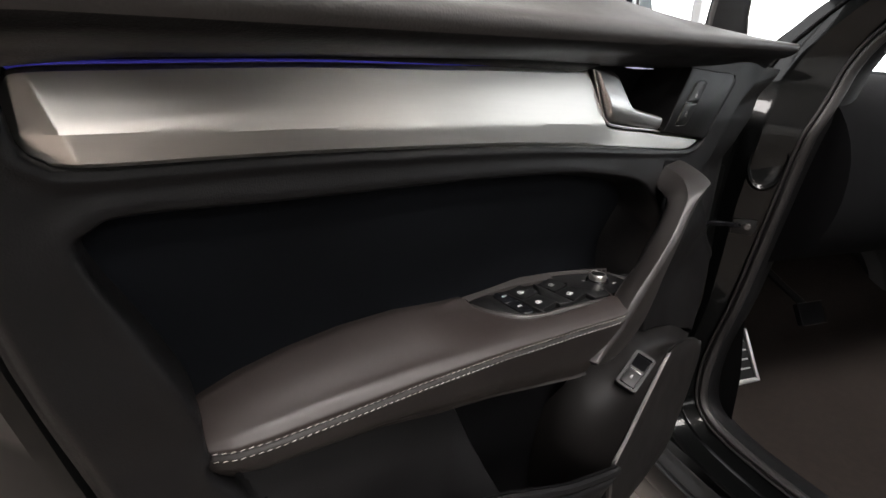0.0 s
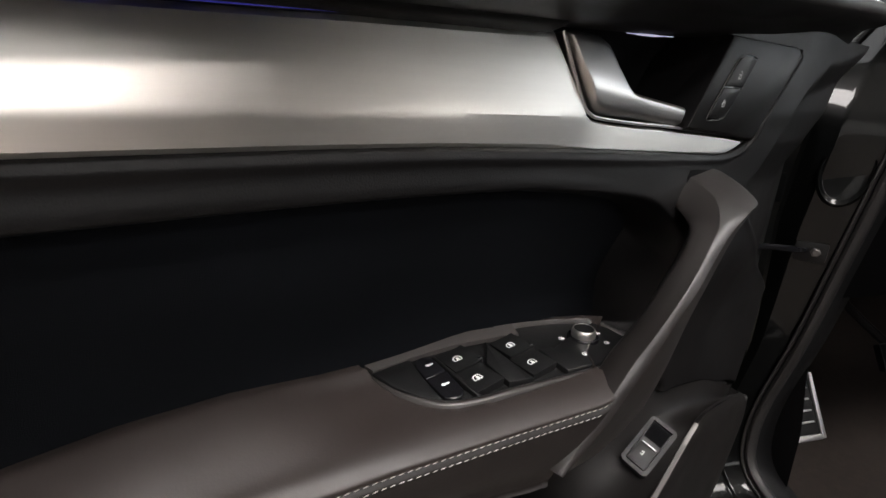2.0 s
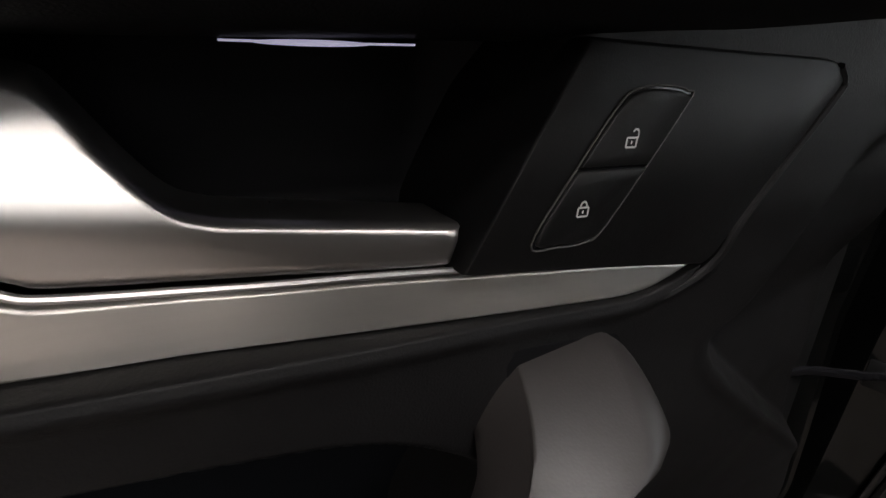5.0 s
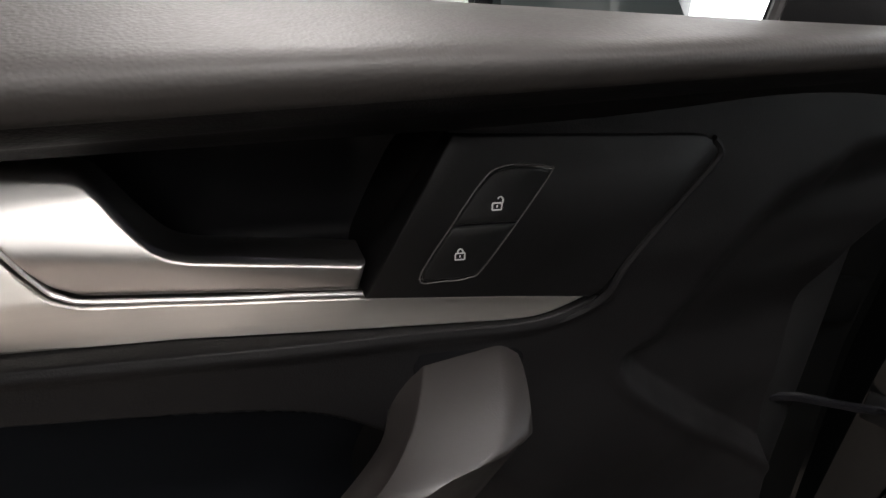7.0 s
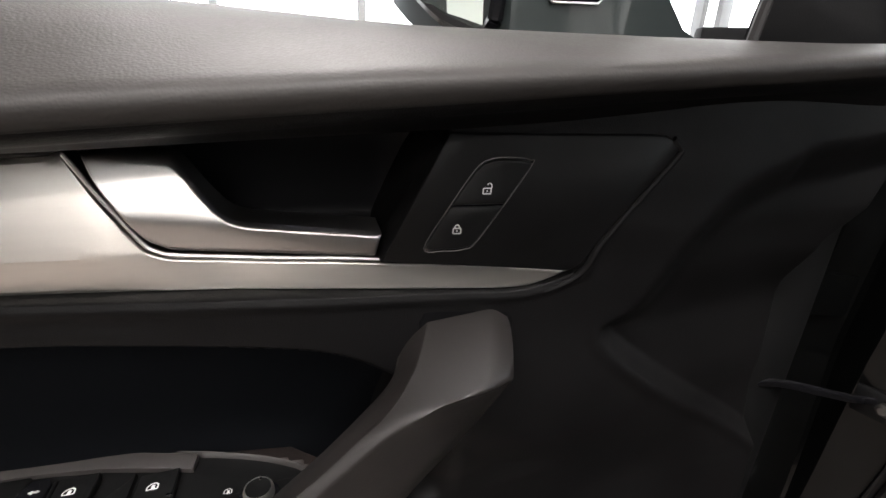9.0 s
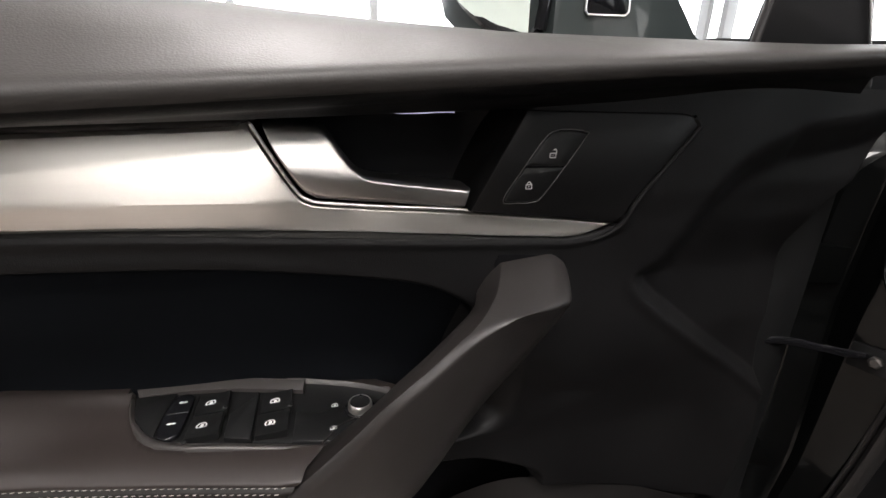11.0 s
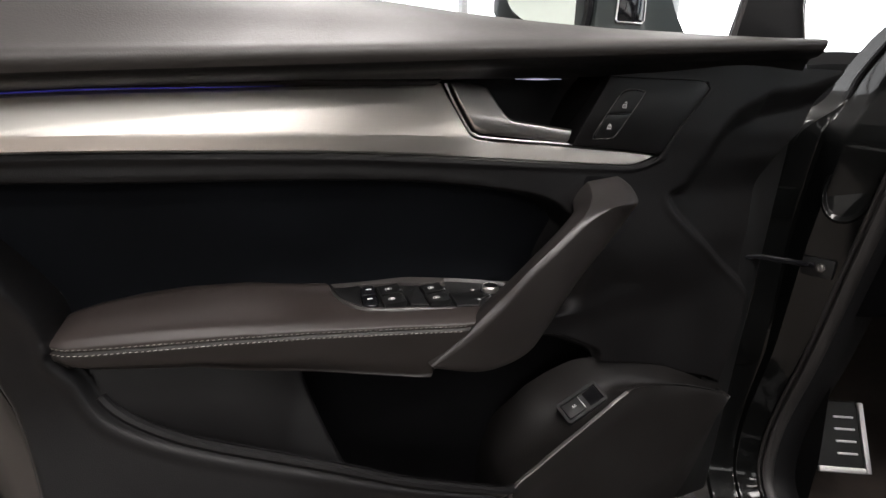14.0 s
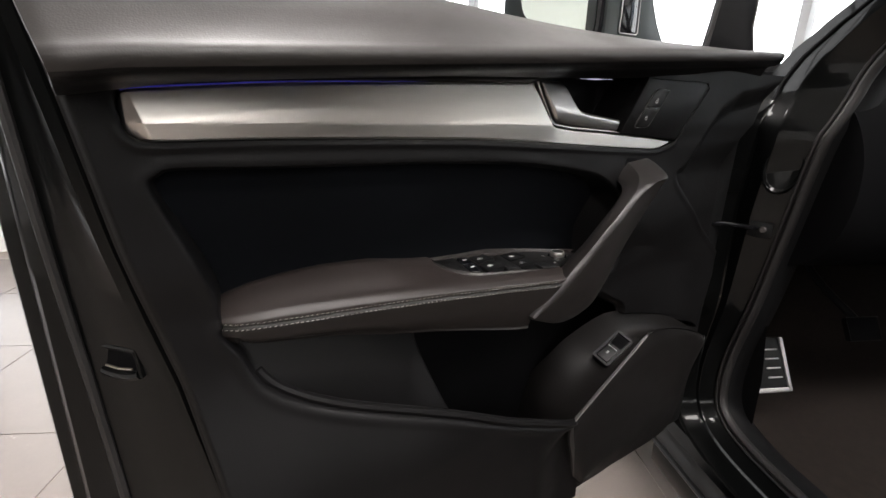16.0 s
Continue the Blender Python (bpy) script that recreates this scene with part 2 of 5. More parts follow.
INLAY_LOW = spline([(0.0455, 1.080), (0.047, 1.066), (0.053, 1.0585), (0.068, 1.0555), (0.155, 1.0560), (0.311, 1.0535), (0.40, 1.0500), (0.50, 1.0440), (0.57, 1.0398), (0.62, 1.0372), (0.645, 1.0362), (0.660, 1.0372), (0.672, 1.0408), (0.682, 1.0448), (0.690, 1.0466)], 10)
INLAY_TOP = spline([(0.0455, 1.080), (0.048, 1.0885), (0.055, 1.0920), (0.087, 1.0950), (0.161, 1.1010), (0.25, 1.1055), (0.316, 1.1090), (0.40, 1.1128), (0.4375, 1.1150)], 10)
BEZEL = spline([(0.4375, 1.1155), (0.449, 1.0940), (0.4615, 1.0735), (0.468, 1.0680), (0.479, 1.0652), (0.520, 1.0616), (0.550, 1.0598), (0.60, 1.0558), (0.650, 1.0517), (0.690, 1.0470)], 10)
INSERT = spline([(0.058, 1.020), (0.064, 1.031), (0.080, 1.035), (0.155, 1.033), (0.30, 1.031), (0.40, 1.0272), (0.45, 1.0222), (0.50, 1.0150), (0.549, 1.004), (0.592, 0.978), (0.653, 0.934), (0.708, 0.888), (0.690, 0.876), (0.63, 0.857), (0.58, 0.862), (0.45, 0.86), (0.20, 0.87), (0.105, 0.885), (0.092, 0.925), (0.075, 0.974)], 6, True)
POCKET = spline([(0.098, 0.895), (0.108, 0.860), (0.122, 0.829), (0.150, 0.807), (0.20, 0.786), (0.30, 0.7535), (0.40, 0.7125), (0.50, 0.672), (0.555, 0.650), (0.60, 0.66), (0.645, 0.725), (0.665, 0.785), (0.625, 0.815), (0.56, 0.842), (0.42, 0.858), (0.2, 0.89)], 6, True)
SCOOP = spline([(0.725, 0.984), (0.735, 1.020), (0.769, 1.087), (0.815, 1.112), (0.863, 1.123), (1.1, 1.13), (1.1, 0.80), (0.96, 0.815), (0.886, 0.868)], 6, True)
CONSOLE = spline([(0.562, 0.53), (0.544, 0.595), (0.526, 0.650), (0.540, 0.722), (0.585, 0.764), (0.630, 0.779), (0.690, 0.772), (0.760, 0.754), (0.815, 0.731), (0.90, 0.690), (0.86, 0.60), (0.80, 0.53), (0.70, 0.525), (0.58, 0.53)], 5, True)
BOWL = np.array([(0.433, 1.150), (0.433, 1.110), (0.444, 1.088), (0.459, 1.065), (0.474, 1.0600), (0.574, 1.052), (0.606, 1.125), (0.612, 1.150)])


def lock_plane(x, z):
    return 0.319 - 0.070 * (x - 0.612) - 0.051 * (z - 1.078)


def trim_depth(x, z, cut=True):
    y = 0.336 - 0.013 * sstep(0.1, 0.65, x)
    w = sstep(0.54, 0.64, x) * sstep(0.99, 1.05, z)
    y = y * (1 - w) + (lock_plane(x, z) + 0.003 * sstep(1.075, 1.045, z)) * w
    y = y + 0.016 * sstep(0.74, 0.92, x) * sstep(0.84, 0.92, z)
    y = y + 0.010 * sstep(0.96, 0.90, z) * sstep(0.3, 0.08, x)
    zc = np.interp(x, [0.0, 0.12, 0.30, 0.45, 0.60, 0.95], [0.765, 0.770, 0.790, 0.785, 0.70, 0.60])
    half = np.interp(x, [0.30, 0.58], [0.09, 0.035])
    y = y - 0.050 * sstep(half, -half, z - zc)
    y = y + 0.018 * sstep(0.94, 0.83, z) * sstep(0.52, 0.64, x) * sstep(-0.03, 0.03, z - zc)
    y = y + 0.030 * sstep(0.43, 0.525, x) * sstep(0.685, 0.635, z)
    y = y - 0.004 * np.sin(np.clip((z - 0.46) / 0.6, 0, 1) * math.pi)
    if not cut:
        return y
    d = sdist(x, z, SCOOP)
    low = sstep(1.02, 0.97, z)
    y = y + 0.014 * (low * np.clip((0.002 - d) / 0.013, 0, 1) + (1 - low) * sstep(0.002, -0.034, d)) - 0.0015 * low * np.exp(-((d - 0.005) / 0.005) ** 2)
    for poly, depth, wide in ((INSERT, 0.060, 0.008), (POCKET, 0.012, 0.005), (BOWL, 0.06, 0.010), (CONSOLE, 0.09, 0.010)):
        d = sdist(x, z, poly)
        if poly is INSERT:
            depth, wide = 0.060 - 0.056 * sstep(0.56, 0.63, x), 0.012 + 0.020 * sstep(0.58, 0.64, x)
        y = y + depth * sstep(0.002, -wide, d)
    inl = np.vstack([INLAY_LOW, BEZEL[::-1], INLAY_TOP[::-1]])
    d = sdist(x, z, inl)
    y = y + 0.022 * sstep(0.0008 + 0.0022 * sstep(1.074, 1.086, z), -0.004, d)
    y = y - 0.0014 * np.exp(-((d - 0.0045) / 0.0030) ** 2) * sstep(1.075, 1.055, z)
    # a soft rolled rim round the suede insert and the pocket
    for poly in (INSERT, POCKET):
        d = sdist(x, z, poly)
        y = y - (0.0008 if poly is INSERT else 0.0013) * np.exp(-((d - 0.005) / 0.005) ** 2) * sstep(0.52, 0.44, x)
    return y


def rear_edge(z):
    return np.interp(z, [0.40, 0.755, 0.844, 0.911, 0.977, 1.075, 1.142, 1.2], [0.130, 0.072, 0.057, 0.042, 0.029, 0.014, 0.003, -0.005])


def front_edge(z):
    return np.interp(z, [0.49, 0.51, 0.54, 0.60, 0.70, 0.80, 0.88, 1.01, 1.045, 1.07, 1.11, 1.145, 1.2], [0.70, 0.765, 0.815, 0.850, 0.905, 0.922, 0.912, 0.900, 0.908, 0.930, 0.940, 0.955, 0.96])


# painted door shell
rings = []
for z in np.concatenate([np.linspace(0.38, 1.16, 60), [1.175, 1.19]]):
    xr = float(rear_edge(z))
    sec = [(xr + 0.03, 0.372), (xr + 0.004, 0.360), (xr - 0.004, 0.357), (xr - 0.012, 0.360), (0.45 * xr - 0.012, 0.392), (0.25 * xr - 0.026, 0.410), (-0.034, 0.418), (-0.0385, 0.426), (-0.040, 0.440), (-0.052, 0.446), (-0.054, 0.452), (-0.054, 0.466), (-0.048, 0.470), (0.1, 0.478)]
    rings.append([(x, y, z) for x, y in sec])
door = loft("car_door", rings, M_PAINT, car, "open front door with glossy dark grey painted edge", closed=False, angle=35)

zz = np.concatenate([np.linspace(0.497, 1.018, 340, endpoint=False), np.linspace(1.018, 1.064, 92, endpoint=False), np.linspace(1.064, 1.145, 62)])
NZ, NX = len(zz), 580
ss = np.linspace(0, 1, NX)
Z, S = np.meshgrid(zz, ss, indexing="ij")
X = rear_edge(Z) + S * (front_edge(Z) - rear_edge(Z))
Y = trim_depth(X, Z)
edge = np.minimum((X - rear_edge(Z)), (front_edge(Z) - X))
Y = Y + 0.010 * (1 - sstep(0.0, 0.010, edge)) ** 2
verts = list(zip(X.ravel(), Y.ravel(), Z.ravel()))
base_n = len(verts)
faces = grid_faces(NZ, NX)
inside = ((sdist(X, Z, POCKET) < -0.006) | ((X > 0.56) & (Z < 0.535)) | (sdist(X, Z, CONSOLE) < 0.001)).ravel()
faces = [f for f in faces if not all(inside[i] for i in f)]
# turned-back edges all round
rim = [(i, 0) for i in range(NZ)] + [(NZ - 1, j) for j in range(1, NX)] + [(i, NX - 1) for i in range(NZ - 2, -1, -1)] + [(0, j) for j in range(NX - 2, 0, -1)]
for i, j in rim:
    verts.append((X[i, j], Y[i, j] + 0.03, Z[i, j]))
k = len(rim)
for a in range(k):
    b = (a + 1) % k
    ia, ib = rim[a][0] * NX + rim[a][1], rim[b][0] * NX + rim[b][1]
    if inside[ia] and inside[ib]:
        continue
    faces.append((ia, ib, base_n + b, base_n + a))
raw("trim_panel", verts, faces, M_TRIM, door, "dark grey grained moulded plastic panel", angle=80)

# suede insert behind the opening
gx, gz = np.meshgrid(np.linspace(0.03, 0.74, 90), np.linspace(0.84, 1.06, 40), indexing="ij")
gy = 0.352 + 0.030 * sstep(1.04, 0.91, gz) + 0.004 * np.sin(gx * 9) + 0.030 * sstep(0.61, 0.66, gx)
raw("suede_insert", list(zip(gx.ravel(), gy.ravel(), gz.ravel())), grid_faces(90, 40), M_INSERT, door, "black suede insert")

# back of the pocket, its shade put into a near-black colour, and its front flap
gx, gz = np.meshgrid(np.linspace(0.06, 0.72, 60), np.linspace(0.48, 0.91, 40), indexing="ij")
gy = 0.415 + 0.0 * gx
raw("recess_shade", list(zip(gx.ravel(), gy.ravel(), gz.ravel())), grid_faces(60, 40), M_VOID, door, "back of the door pocket, darkened for shade")
flap = spline([(0.090, 0.870), (0.100, 0.835), (0.14, 0.790), (0.20, 0.762), (0.29, 0.728), (0.337, 0.712), (0.331, 0.722), (0.309, 0.775), (0.293, 0.828), (0.290, 0.868), (0.20, 0.872)], 6, True)
plate("pocket_flap", flap, lambda x, z: 0.360 - 0.047 * min(1.0, max(0.0, (0.86 - z) / 0.13)), 0.012, M_TRIM, door, "", bevel=0.003)

along = np.roll(POCKET, -1, 0) - np.roll(POCKET, 1, 0)
along /= np.linalg.norm(along, axis=1)[:, None]
inner = POCKET + 0.0050 * np.stack([-along[:, 1], along[:, 0]], 1)
stop = next(i for i, p in enumerate(inner) if p[0] > 0.505)
low_rim = np.array([p for p in inner[:stop] if p[1] < 0.845])
rim_y = trim_depth(low_rim[:, 0], low_rim[:, 1], False)
tube("pocket_rim", [(x, y + 0.0045 + 0.006 * float(sstep(0.20, 0.11, x)), z) for (x, z), y in zip(low_rim, rim_y)], 0.0050, M_TRIM, door, "rolled pocket rim")

# aluminium inlay: columns from its lower to its upper outline
lowx, lowz = INLAY_LOW[:, 0], INLAY_LOW[:, 1]
topx, topz = np.concatenate([INLAY_TOP[:, 0], BEZEL[1:, 0]]), np.concatenate([INLAY_TOP[:, 1], BEZEL[1:, 1] - 0.0008])
xs = np.concatenate([0.0455 + 0.05 * (np.linspace(0, 1, 60) ** 1.7), np.linspace(0.098, 0.43, 110), np.linspace(0.432, 0.49, 50), np.linspace(0.494, 0.64, 40), np.linspace(0.643, 0.690, 40)])


def end_facet(x, z):
    d = max(0.0, 0.0525 + 0.30 * (1.094 - z) - x)
    return 0.42 * d + 0.5 * max(0.0, 0.049 - x)


def inlay_depth(x, z, zl, zt):
    base = np.interp(x, [0.04, 0.2, 0.5, 0.6, 0.69], [0.3385, 0.3370, 0.3345, 0.3270, 0.3200])
    crease = 1.069 - 0.002 * sstep(0.3, 0.48, x)
    up_ = np.clip((z - 1.050) / 0.019, 0, 1) * sstep(0.50, 0.44, x)
    u = np.clip((z - crease) / 0.044, 0, 1)
    return base - 0.0036 * up_ + 0.0062 * u + 0.0035 * u * u


rings = []
for x in xs:
    zl, zt = np.interp(x, lowx, lowz), np.interp(x, topx, topz)
    zt = max(zt, zl + 1e-5)
    crease = 1.069 - 0.002 * float(sstep(0.3, 0.48, x))
    zc = max(min(crease, zt - 0.003), zl + 0.4 * (zt - zl))
    za = np.concatenate([np.linspace(zl, zc, 9)[:-1], np.linspace(zc, zt, 12)])
    ring = [(x, inlay_depth(x, zl, zl, zt) + 0.014 + end_facet(x, zl), zl)]
    for z in za:
        dd = min(z - zl, zt - z)
        ring.append((x, float(inlay_depth(x, z, zl, zt)) + end_facet(x, z) + 0.002 * (1 - min(1, dd / 0.002)) ** 2, z))
    ring.append((x, inlay_depth(x, zt, zl, zt) + 0.014 + end_facet(x, zt), zt))
    rings.append(ring)
raw("inlay", [v for r in rings for v in r], grid_faces(len(rings), len(rings[0])), M_ALU, door, "brushed aluminium inlay strip", angle=14)

# chrome line between the inlay and the release lever
turn = np.gradient(BEZEL, axis=0)
turn /= np.linalg.norm(turn, axis=1)[:, None]
edge_line = BEZEL + 0.0013 * np.stack([-turn[:, 1], turn[:, 0]], 1)
tube("bezel_line", [(x, float(np.interp(x, [0.43, 0.47, 0.5, 0.6, 0.69], [0.3390, 0.3335, 0.3325, 0.3258, 0.3190])), z) for x, z in edge_line[1:]], 0.0012, M_SATIN, door, "thin satin metal bezel line")

# release lever
LEV_TOP = spline([(0.4455, 1.1150), (0.452, 1.1160), (0.470, 1.1158), (0.4795, 1.1145), (0.484, 1.1100), (0.4925, 1.0970), (0.5005, 1.0872), (0.508, 1.0835), (0.520, 1.0815), (0.573, 1.0748), (0.5750, 1.0738)], 8)
LEV_LOW = spline([(0.4455, 1.1142), (0.4505, 1.1010), (0.457, 1.0900), (0.4655, 1.0765), (0.472, 1.0715), (0.480, 1.0692), (0.520, 1.0655), (0.568, 1.0610), (0.5715, 1.0630), (0.5750, 1.0728)], 8)
rings = []
for x in np.concatenate([np.linspace(0.4455, 0.52, 70), np.linspace(0.523, 0.575, 30)]):
    zl, zt = np.interp(x, LEV_LOW[:, 0], LEV_LOW[:, 1]), np.interp(x, LEV_TOP[:, 0], LEV_TOP[:, 1])
    zt = max(zt, zl + 2e-4)
    bend = np.interp(x, [0.45, 0.50, 0.53, 0.58], [1.0885, 1.0825, 1.0775, 1.0715])
    zc = min(max(bend, zl + 0.25 * (zt - zl)), zt - 0.25 * (zt - zl))
    ring = [(x, 0.352, zl)]
    for z in np.concatenate([np.linspace(zl, zc, 9)[:-1], np.linspace(zc, zt, 11)]):
        up_, dn_ = z - bend, bend - z
        y = 0.3255 + 0.17 * (up_ + math.sqrt(up_ * up_ + 2e-5)) + 0.09 * (dn_ + math.sqrt(dn_ * dn_ + 2e-5)) - 0.03 * (x - 0.5)
        dd = min(z - zl, zt - z)
        ring.append((x, y + 0.0035 * (1 - min(1, dd / 0.0030)) ** 2, z))
    ring.append((x, 0.352, zt))
    rings.append(ring)
loft("release_lever", rings, M_LEVER, door, "satin metal door release lever", angle=62)

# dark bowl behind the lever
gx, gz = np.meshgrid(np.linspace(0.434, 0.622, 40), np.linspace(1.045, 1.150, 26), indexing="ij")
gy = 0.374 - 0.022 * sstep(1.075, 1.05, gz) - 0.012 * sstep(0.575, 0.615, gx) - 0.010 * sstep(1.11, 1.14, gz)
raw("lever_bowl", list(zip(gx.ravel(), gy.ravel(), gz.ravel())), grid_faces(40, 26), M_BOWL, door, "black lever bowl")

# lamp above the lever bowl
tube("bowl_lamp", spline([(0.517, 0.347, 1.1216), (0.542, 0.3435, 1.1222), (0.566, 0.340, 1.1230)], 6), 0.00030, M_LED, door, "small white lamp strip above the lever")
bm = bmesh.new()
bmesh.ops.create_uvsphere(bm, u_segments=12, v_segments=16, radius=1, matrix=Matrix.Translation((0.539, 0.3439, 1.12205)) @ pose(0, 0, 0, 0, -1.6, -8) @ Matrix.Diagonal((0.0150, 0.0007, 0.0008, 1)))
part("bowl_lamp_lens", bm, M_LED, door, "bright middle of the lamp strip")
tube("ambient_strip", [(x, float(inlay_depth(x, z, z - 0.04, z)) - 0.0010, z + 0.0010) for x, z in INLAY_TOP[14:-3]], 0.0008, M_BLUE, door, "thin blue ambient light strip")

# lock panel with its two buttons
LOCK = spline([(0.6065, 1.1265), (0.660, 1.1262), (0.715, 1.1262)], 4).tolist() + spline([(0.722, 1.1255), (0.729, 1.1215), (0.7295, 1.1145), (0.700, 1.0740), (0.6865, 1.0535)], 5).tolist() + [(0.680, 1.0490), (0.64, 1.0535), (0.5735, 1.0600)]
plate("lock_panel", LOCK, lambda x, z: lock_plane(x, z) - 0.0022, 0.05, M_LOCK, door, "black lock switch panel", bevel=0.0012)
lip = spline([(0.7255, 1.1235), (0.7305, 1.1190), (0.7300, 1.1135), (0.7130, 1.0900), (0.6955, 1.0640), (0.6905, 1.0500), (0.6845, 1.0425), (0.6745, 1.0368), (0.6620, 1.0330), (0.6400, 1.0322)], 8)
tube("panel_lip", [(x + 0.0012, float(lock_plane(x, z)) - 0.0008 + 0.004 * float(sstep(1.06, 1.03, z)) + 0.007 * float(sstep(0.672, 0.642, x)), z) for x, z in lip], 0.0022, M_TRIM, door, "rounded dark plastic lip")
RIM = spline([(0.5955, 1.0675), (0.606, 1.0655), (0.6165, 1.0660), (0.6245, 1.0715), (0.648, 1.1090), (0.6475, 1.1135), (0.637, 1.1148), (0.6275, 1.1140), (0.6205, 1.1095), (0.608, 1.0900)], 5, True)
plate("button_rim", RIM, lambda x, z: lock_plane(x, z) - 0.0026, 0.01, M_PIANO, door, "", bevel=0.0005)

# thin metal line drawn as the highlight on the rim's raised edge
tube("rim_glint", [(x, float(lock_plane(x, z)) - 0.0027, z) for x, z in np.vstack([RIM, RIM[:1]])], 0.00032, M_EDGE, door, "fine metal line for the button rim's highlight")


def shrink(poly, d):
    p = np.array(poly)
    c = p.mean(0)
    return c + (p - c) * (1 - d)


def inside_band(poly, z0, z1):
    """The part of an outline between two heights."""
    out = []
    p = [tuple(q) for q in poly]
    for keep, lim in ((1, z0), (-1, z1)):
        src, out = (p if keep == 1 else out), []
        for a, b in zip(src, src[1:] + src[:1]):
            ina, inb = keep * (a[1] - lim) >= 0, keep * (b[1] - lim) >= 0
            if ina:
                out.append(a)
            if ina != inb:
                t = (lim - a[1]) / (b[1] - a[1])
                out.append((a[0] + t * (b[0] - a[0]), lim))
    return out


def clean(poly):
    out = []
    for q in poly:
        if not out or math.dist(q, out[-1]) > 2e-4:
            out.append(q)
    if math.dist(out[0], out[-1]) < 2e-4:
        out.pop()
    return out


def padlock(parent, x, z, opened):
    """A printed padlock mark: body outline with a shackle."""
    bm = bmesh.new()
    s = 0.0040

    def bar(ax, az, bx, bz, w):
        d = Vector((bx - ax, bz - az))
        n = Vector((-d.y, d.x)).normalized() * w / 2
        q = [(ax + n.x, az + n.y), (bx + n.x, bz + n.y), (bx - n.x, bz - n.y), (ax - n.x, az - n.y)]
        vs = [bm.verts.new((px, lock_plane(px, pz) - 0.0043, pz)) for px, pz in q]
        bm.faces.new(vs)
    h, w = s * 0.5, 0.0006
    for ax, az, bx, bz in ((-h, -h * 0.9, h, -h * 0.9), (h, -h * 0.9, h, h * 0.55), (h, h * 0.55, -h, h * 0.55), (-h, h * 0.55, -h, -h * 0.9), (0, -h * 0.4, 0, h * 0.1)):
        bar(x + ax, z + az, x + bx, z + bz, w)
    ox = 0.0011 if opened else 0.0
    arc = [(x + ox + 0.6 * h * math.cos(a), z + h * 0.55 + (0.5 * h if opened else 0.15 * h) + 0.8 * h * math.sin(a)) for a in np.linspace(0 if not opened else -0.3, math.pi * (1.0 if not opened else 0.85), 8)]
    arc = [(arc[0][0], z + h * 0.55)] + arc + ([] if opened else [(arc[-1][0], z + h * 0.55)])
    for a, b in zip(arc, arc[1:]):
        bar(*a, *b, w)
    return part("padlock_mark", bm, M_MARK, door, "white open padlock mark" if opened else "white closed padlock mark", smooth=False)


face = shrink(RIM, 0.045)
for z0, z1, px, pz, op in ((1.0, 1.0898, 0.612, 1.0775, False), (1.0908, 1.2, 0.6262, 1.0985, True)):
    b = plate("lock_button", clean(inside_band(face, z0, z1)), lambda x, z: lock_plane(x, z) - 0.0038, 0.006, M_BLACK, door, "black lock button", bevel=0.0008)
    padlock(b, px, pz, op)

# padded belt rail along the window
RIDGE_Z = lambda x: np.interp(x, [-0.01, 0.02, 0.109, 0.276, 0.47, 0.63, 0.82, 0.95], [1.105, 1.107, 1.1135, 1.1255, 1.1395, 1.151, 1.1645, 1.172])
TOP_Z = lambda x: np.interp(x, [-0.01, 0.2, 0.353, 0.40, 0.463, 0.60, 0.80, 0.97], [1.212, 1.200, 1.190, 1.187, 1.183, 1.1765, 1.1755, 1.1815])
UNDER_Z = lambda x: np.interp(x, [-0.01, 0.046, 0.087, 0.161, 0.316, 0.44, 0.6, 0.73, 0.95], [1.086, 1.0915, 1.0975, 1.1035, 1.1135, 1.1185, 1.1265, 1.130, 1.137])
rings = []
for x in np.linspace(-0.008, 0.842, 120):
    zr, zt, zu = RIDGE_Z(x), TOP_Z(x), UNDER_Z(x)
    front = 0.266 + 0.004 * math.sin(x * 3)
    h = zt - zr
    q = 0.4 + 0.6 * min(1.0, h / 0.03)
    sec = [(0.372, zu + 0.006), (0.352, zu + 0.0005), (0.338, zu), (0.318, zu + 0.0008), (0.302, zr - 0.0135), (0.287, zr - 0.0120), (front + 0.010, zr - 0.0098), (front + 0.0042, zr - 0.0062), (front + 0.0012, zr - 0.0015), (front + 0.0014, zr + 0.0030 * q), (front + 0.0050, zr + 0.0068 * q), (0.281, zr + 0.0090 * q + 0.03 * h), (0.296, zr + 0.0110 * q + 0.15 * h), (0.318, zr + 0.0090 * q + 0.44 * h), (0.345, zr + 0.0040 * q + 0.75 * h), (0.368, zr + 0.94 * h), (0.395, zt), (0.415, zt - 0.001), (0.425, zt - 0.006), (0.428, zt - 0.02), (0.428, zt - 0.05)]
    sec = spline(sec, 3)
    skew = 0.80 * float(sstep(0.66, 0.842, x))
    drop = float(sstep(0.0, 0.010, x + 0.008))
    ease = 1 - float(sstep(0.0, 0.07, x + 0.008))
    rings.append([(x + (y - front) * skew + (0.026 - 0.20 * (z - 1.106) - 0.12 * (y - 0.266)) * ease, y + (1 - drop) * 0.004, z) for y, z in sec])
loft("belt_rail", [r[21:] for r in rings], M_PAD, door, "soft grained dark grey padded top rail", angle=50)
loft("rail_skirt", [r[:22] for r in rings], M_TRIM, door, "dark plastic skirt below the padded rail", angle=50)

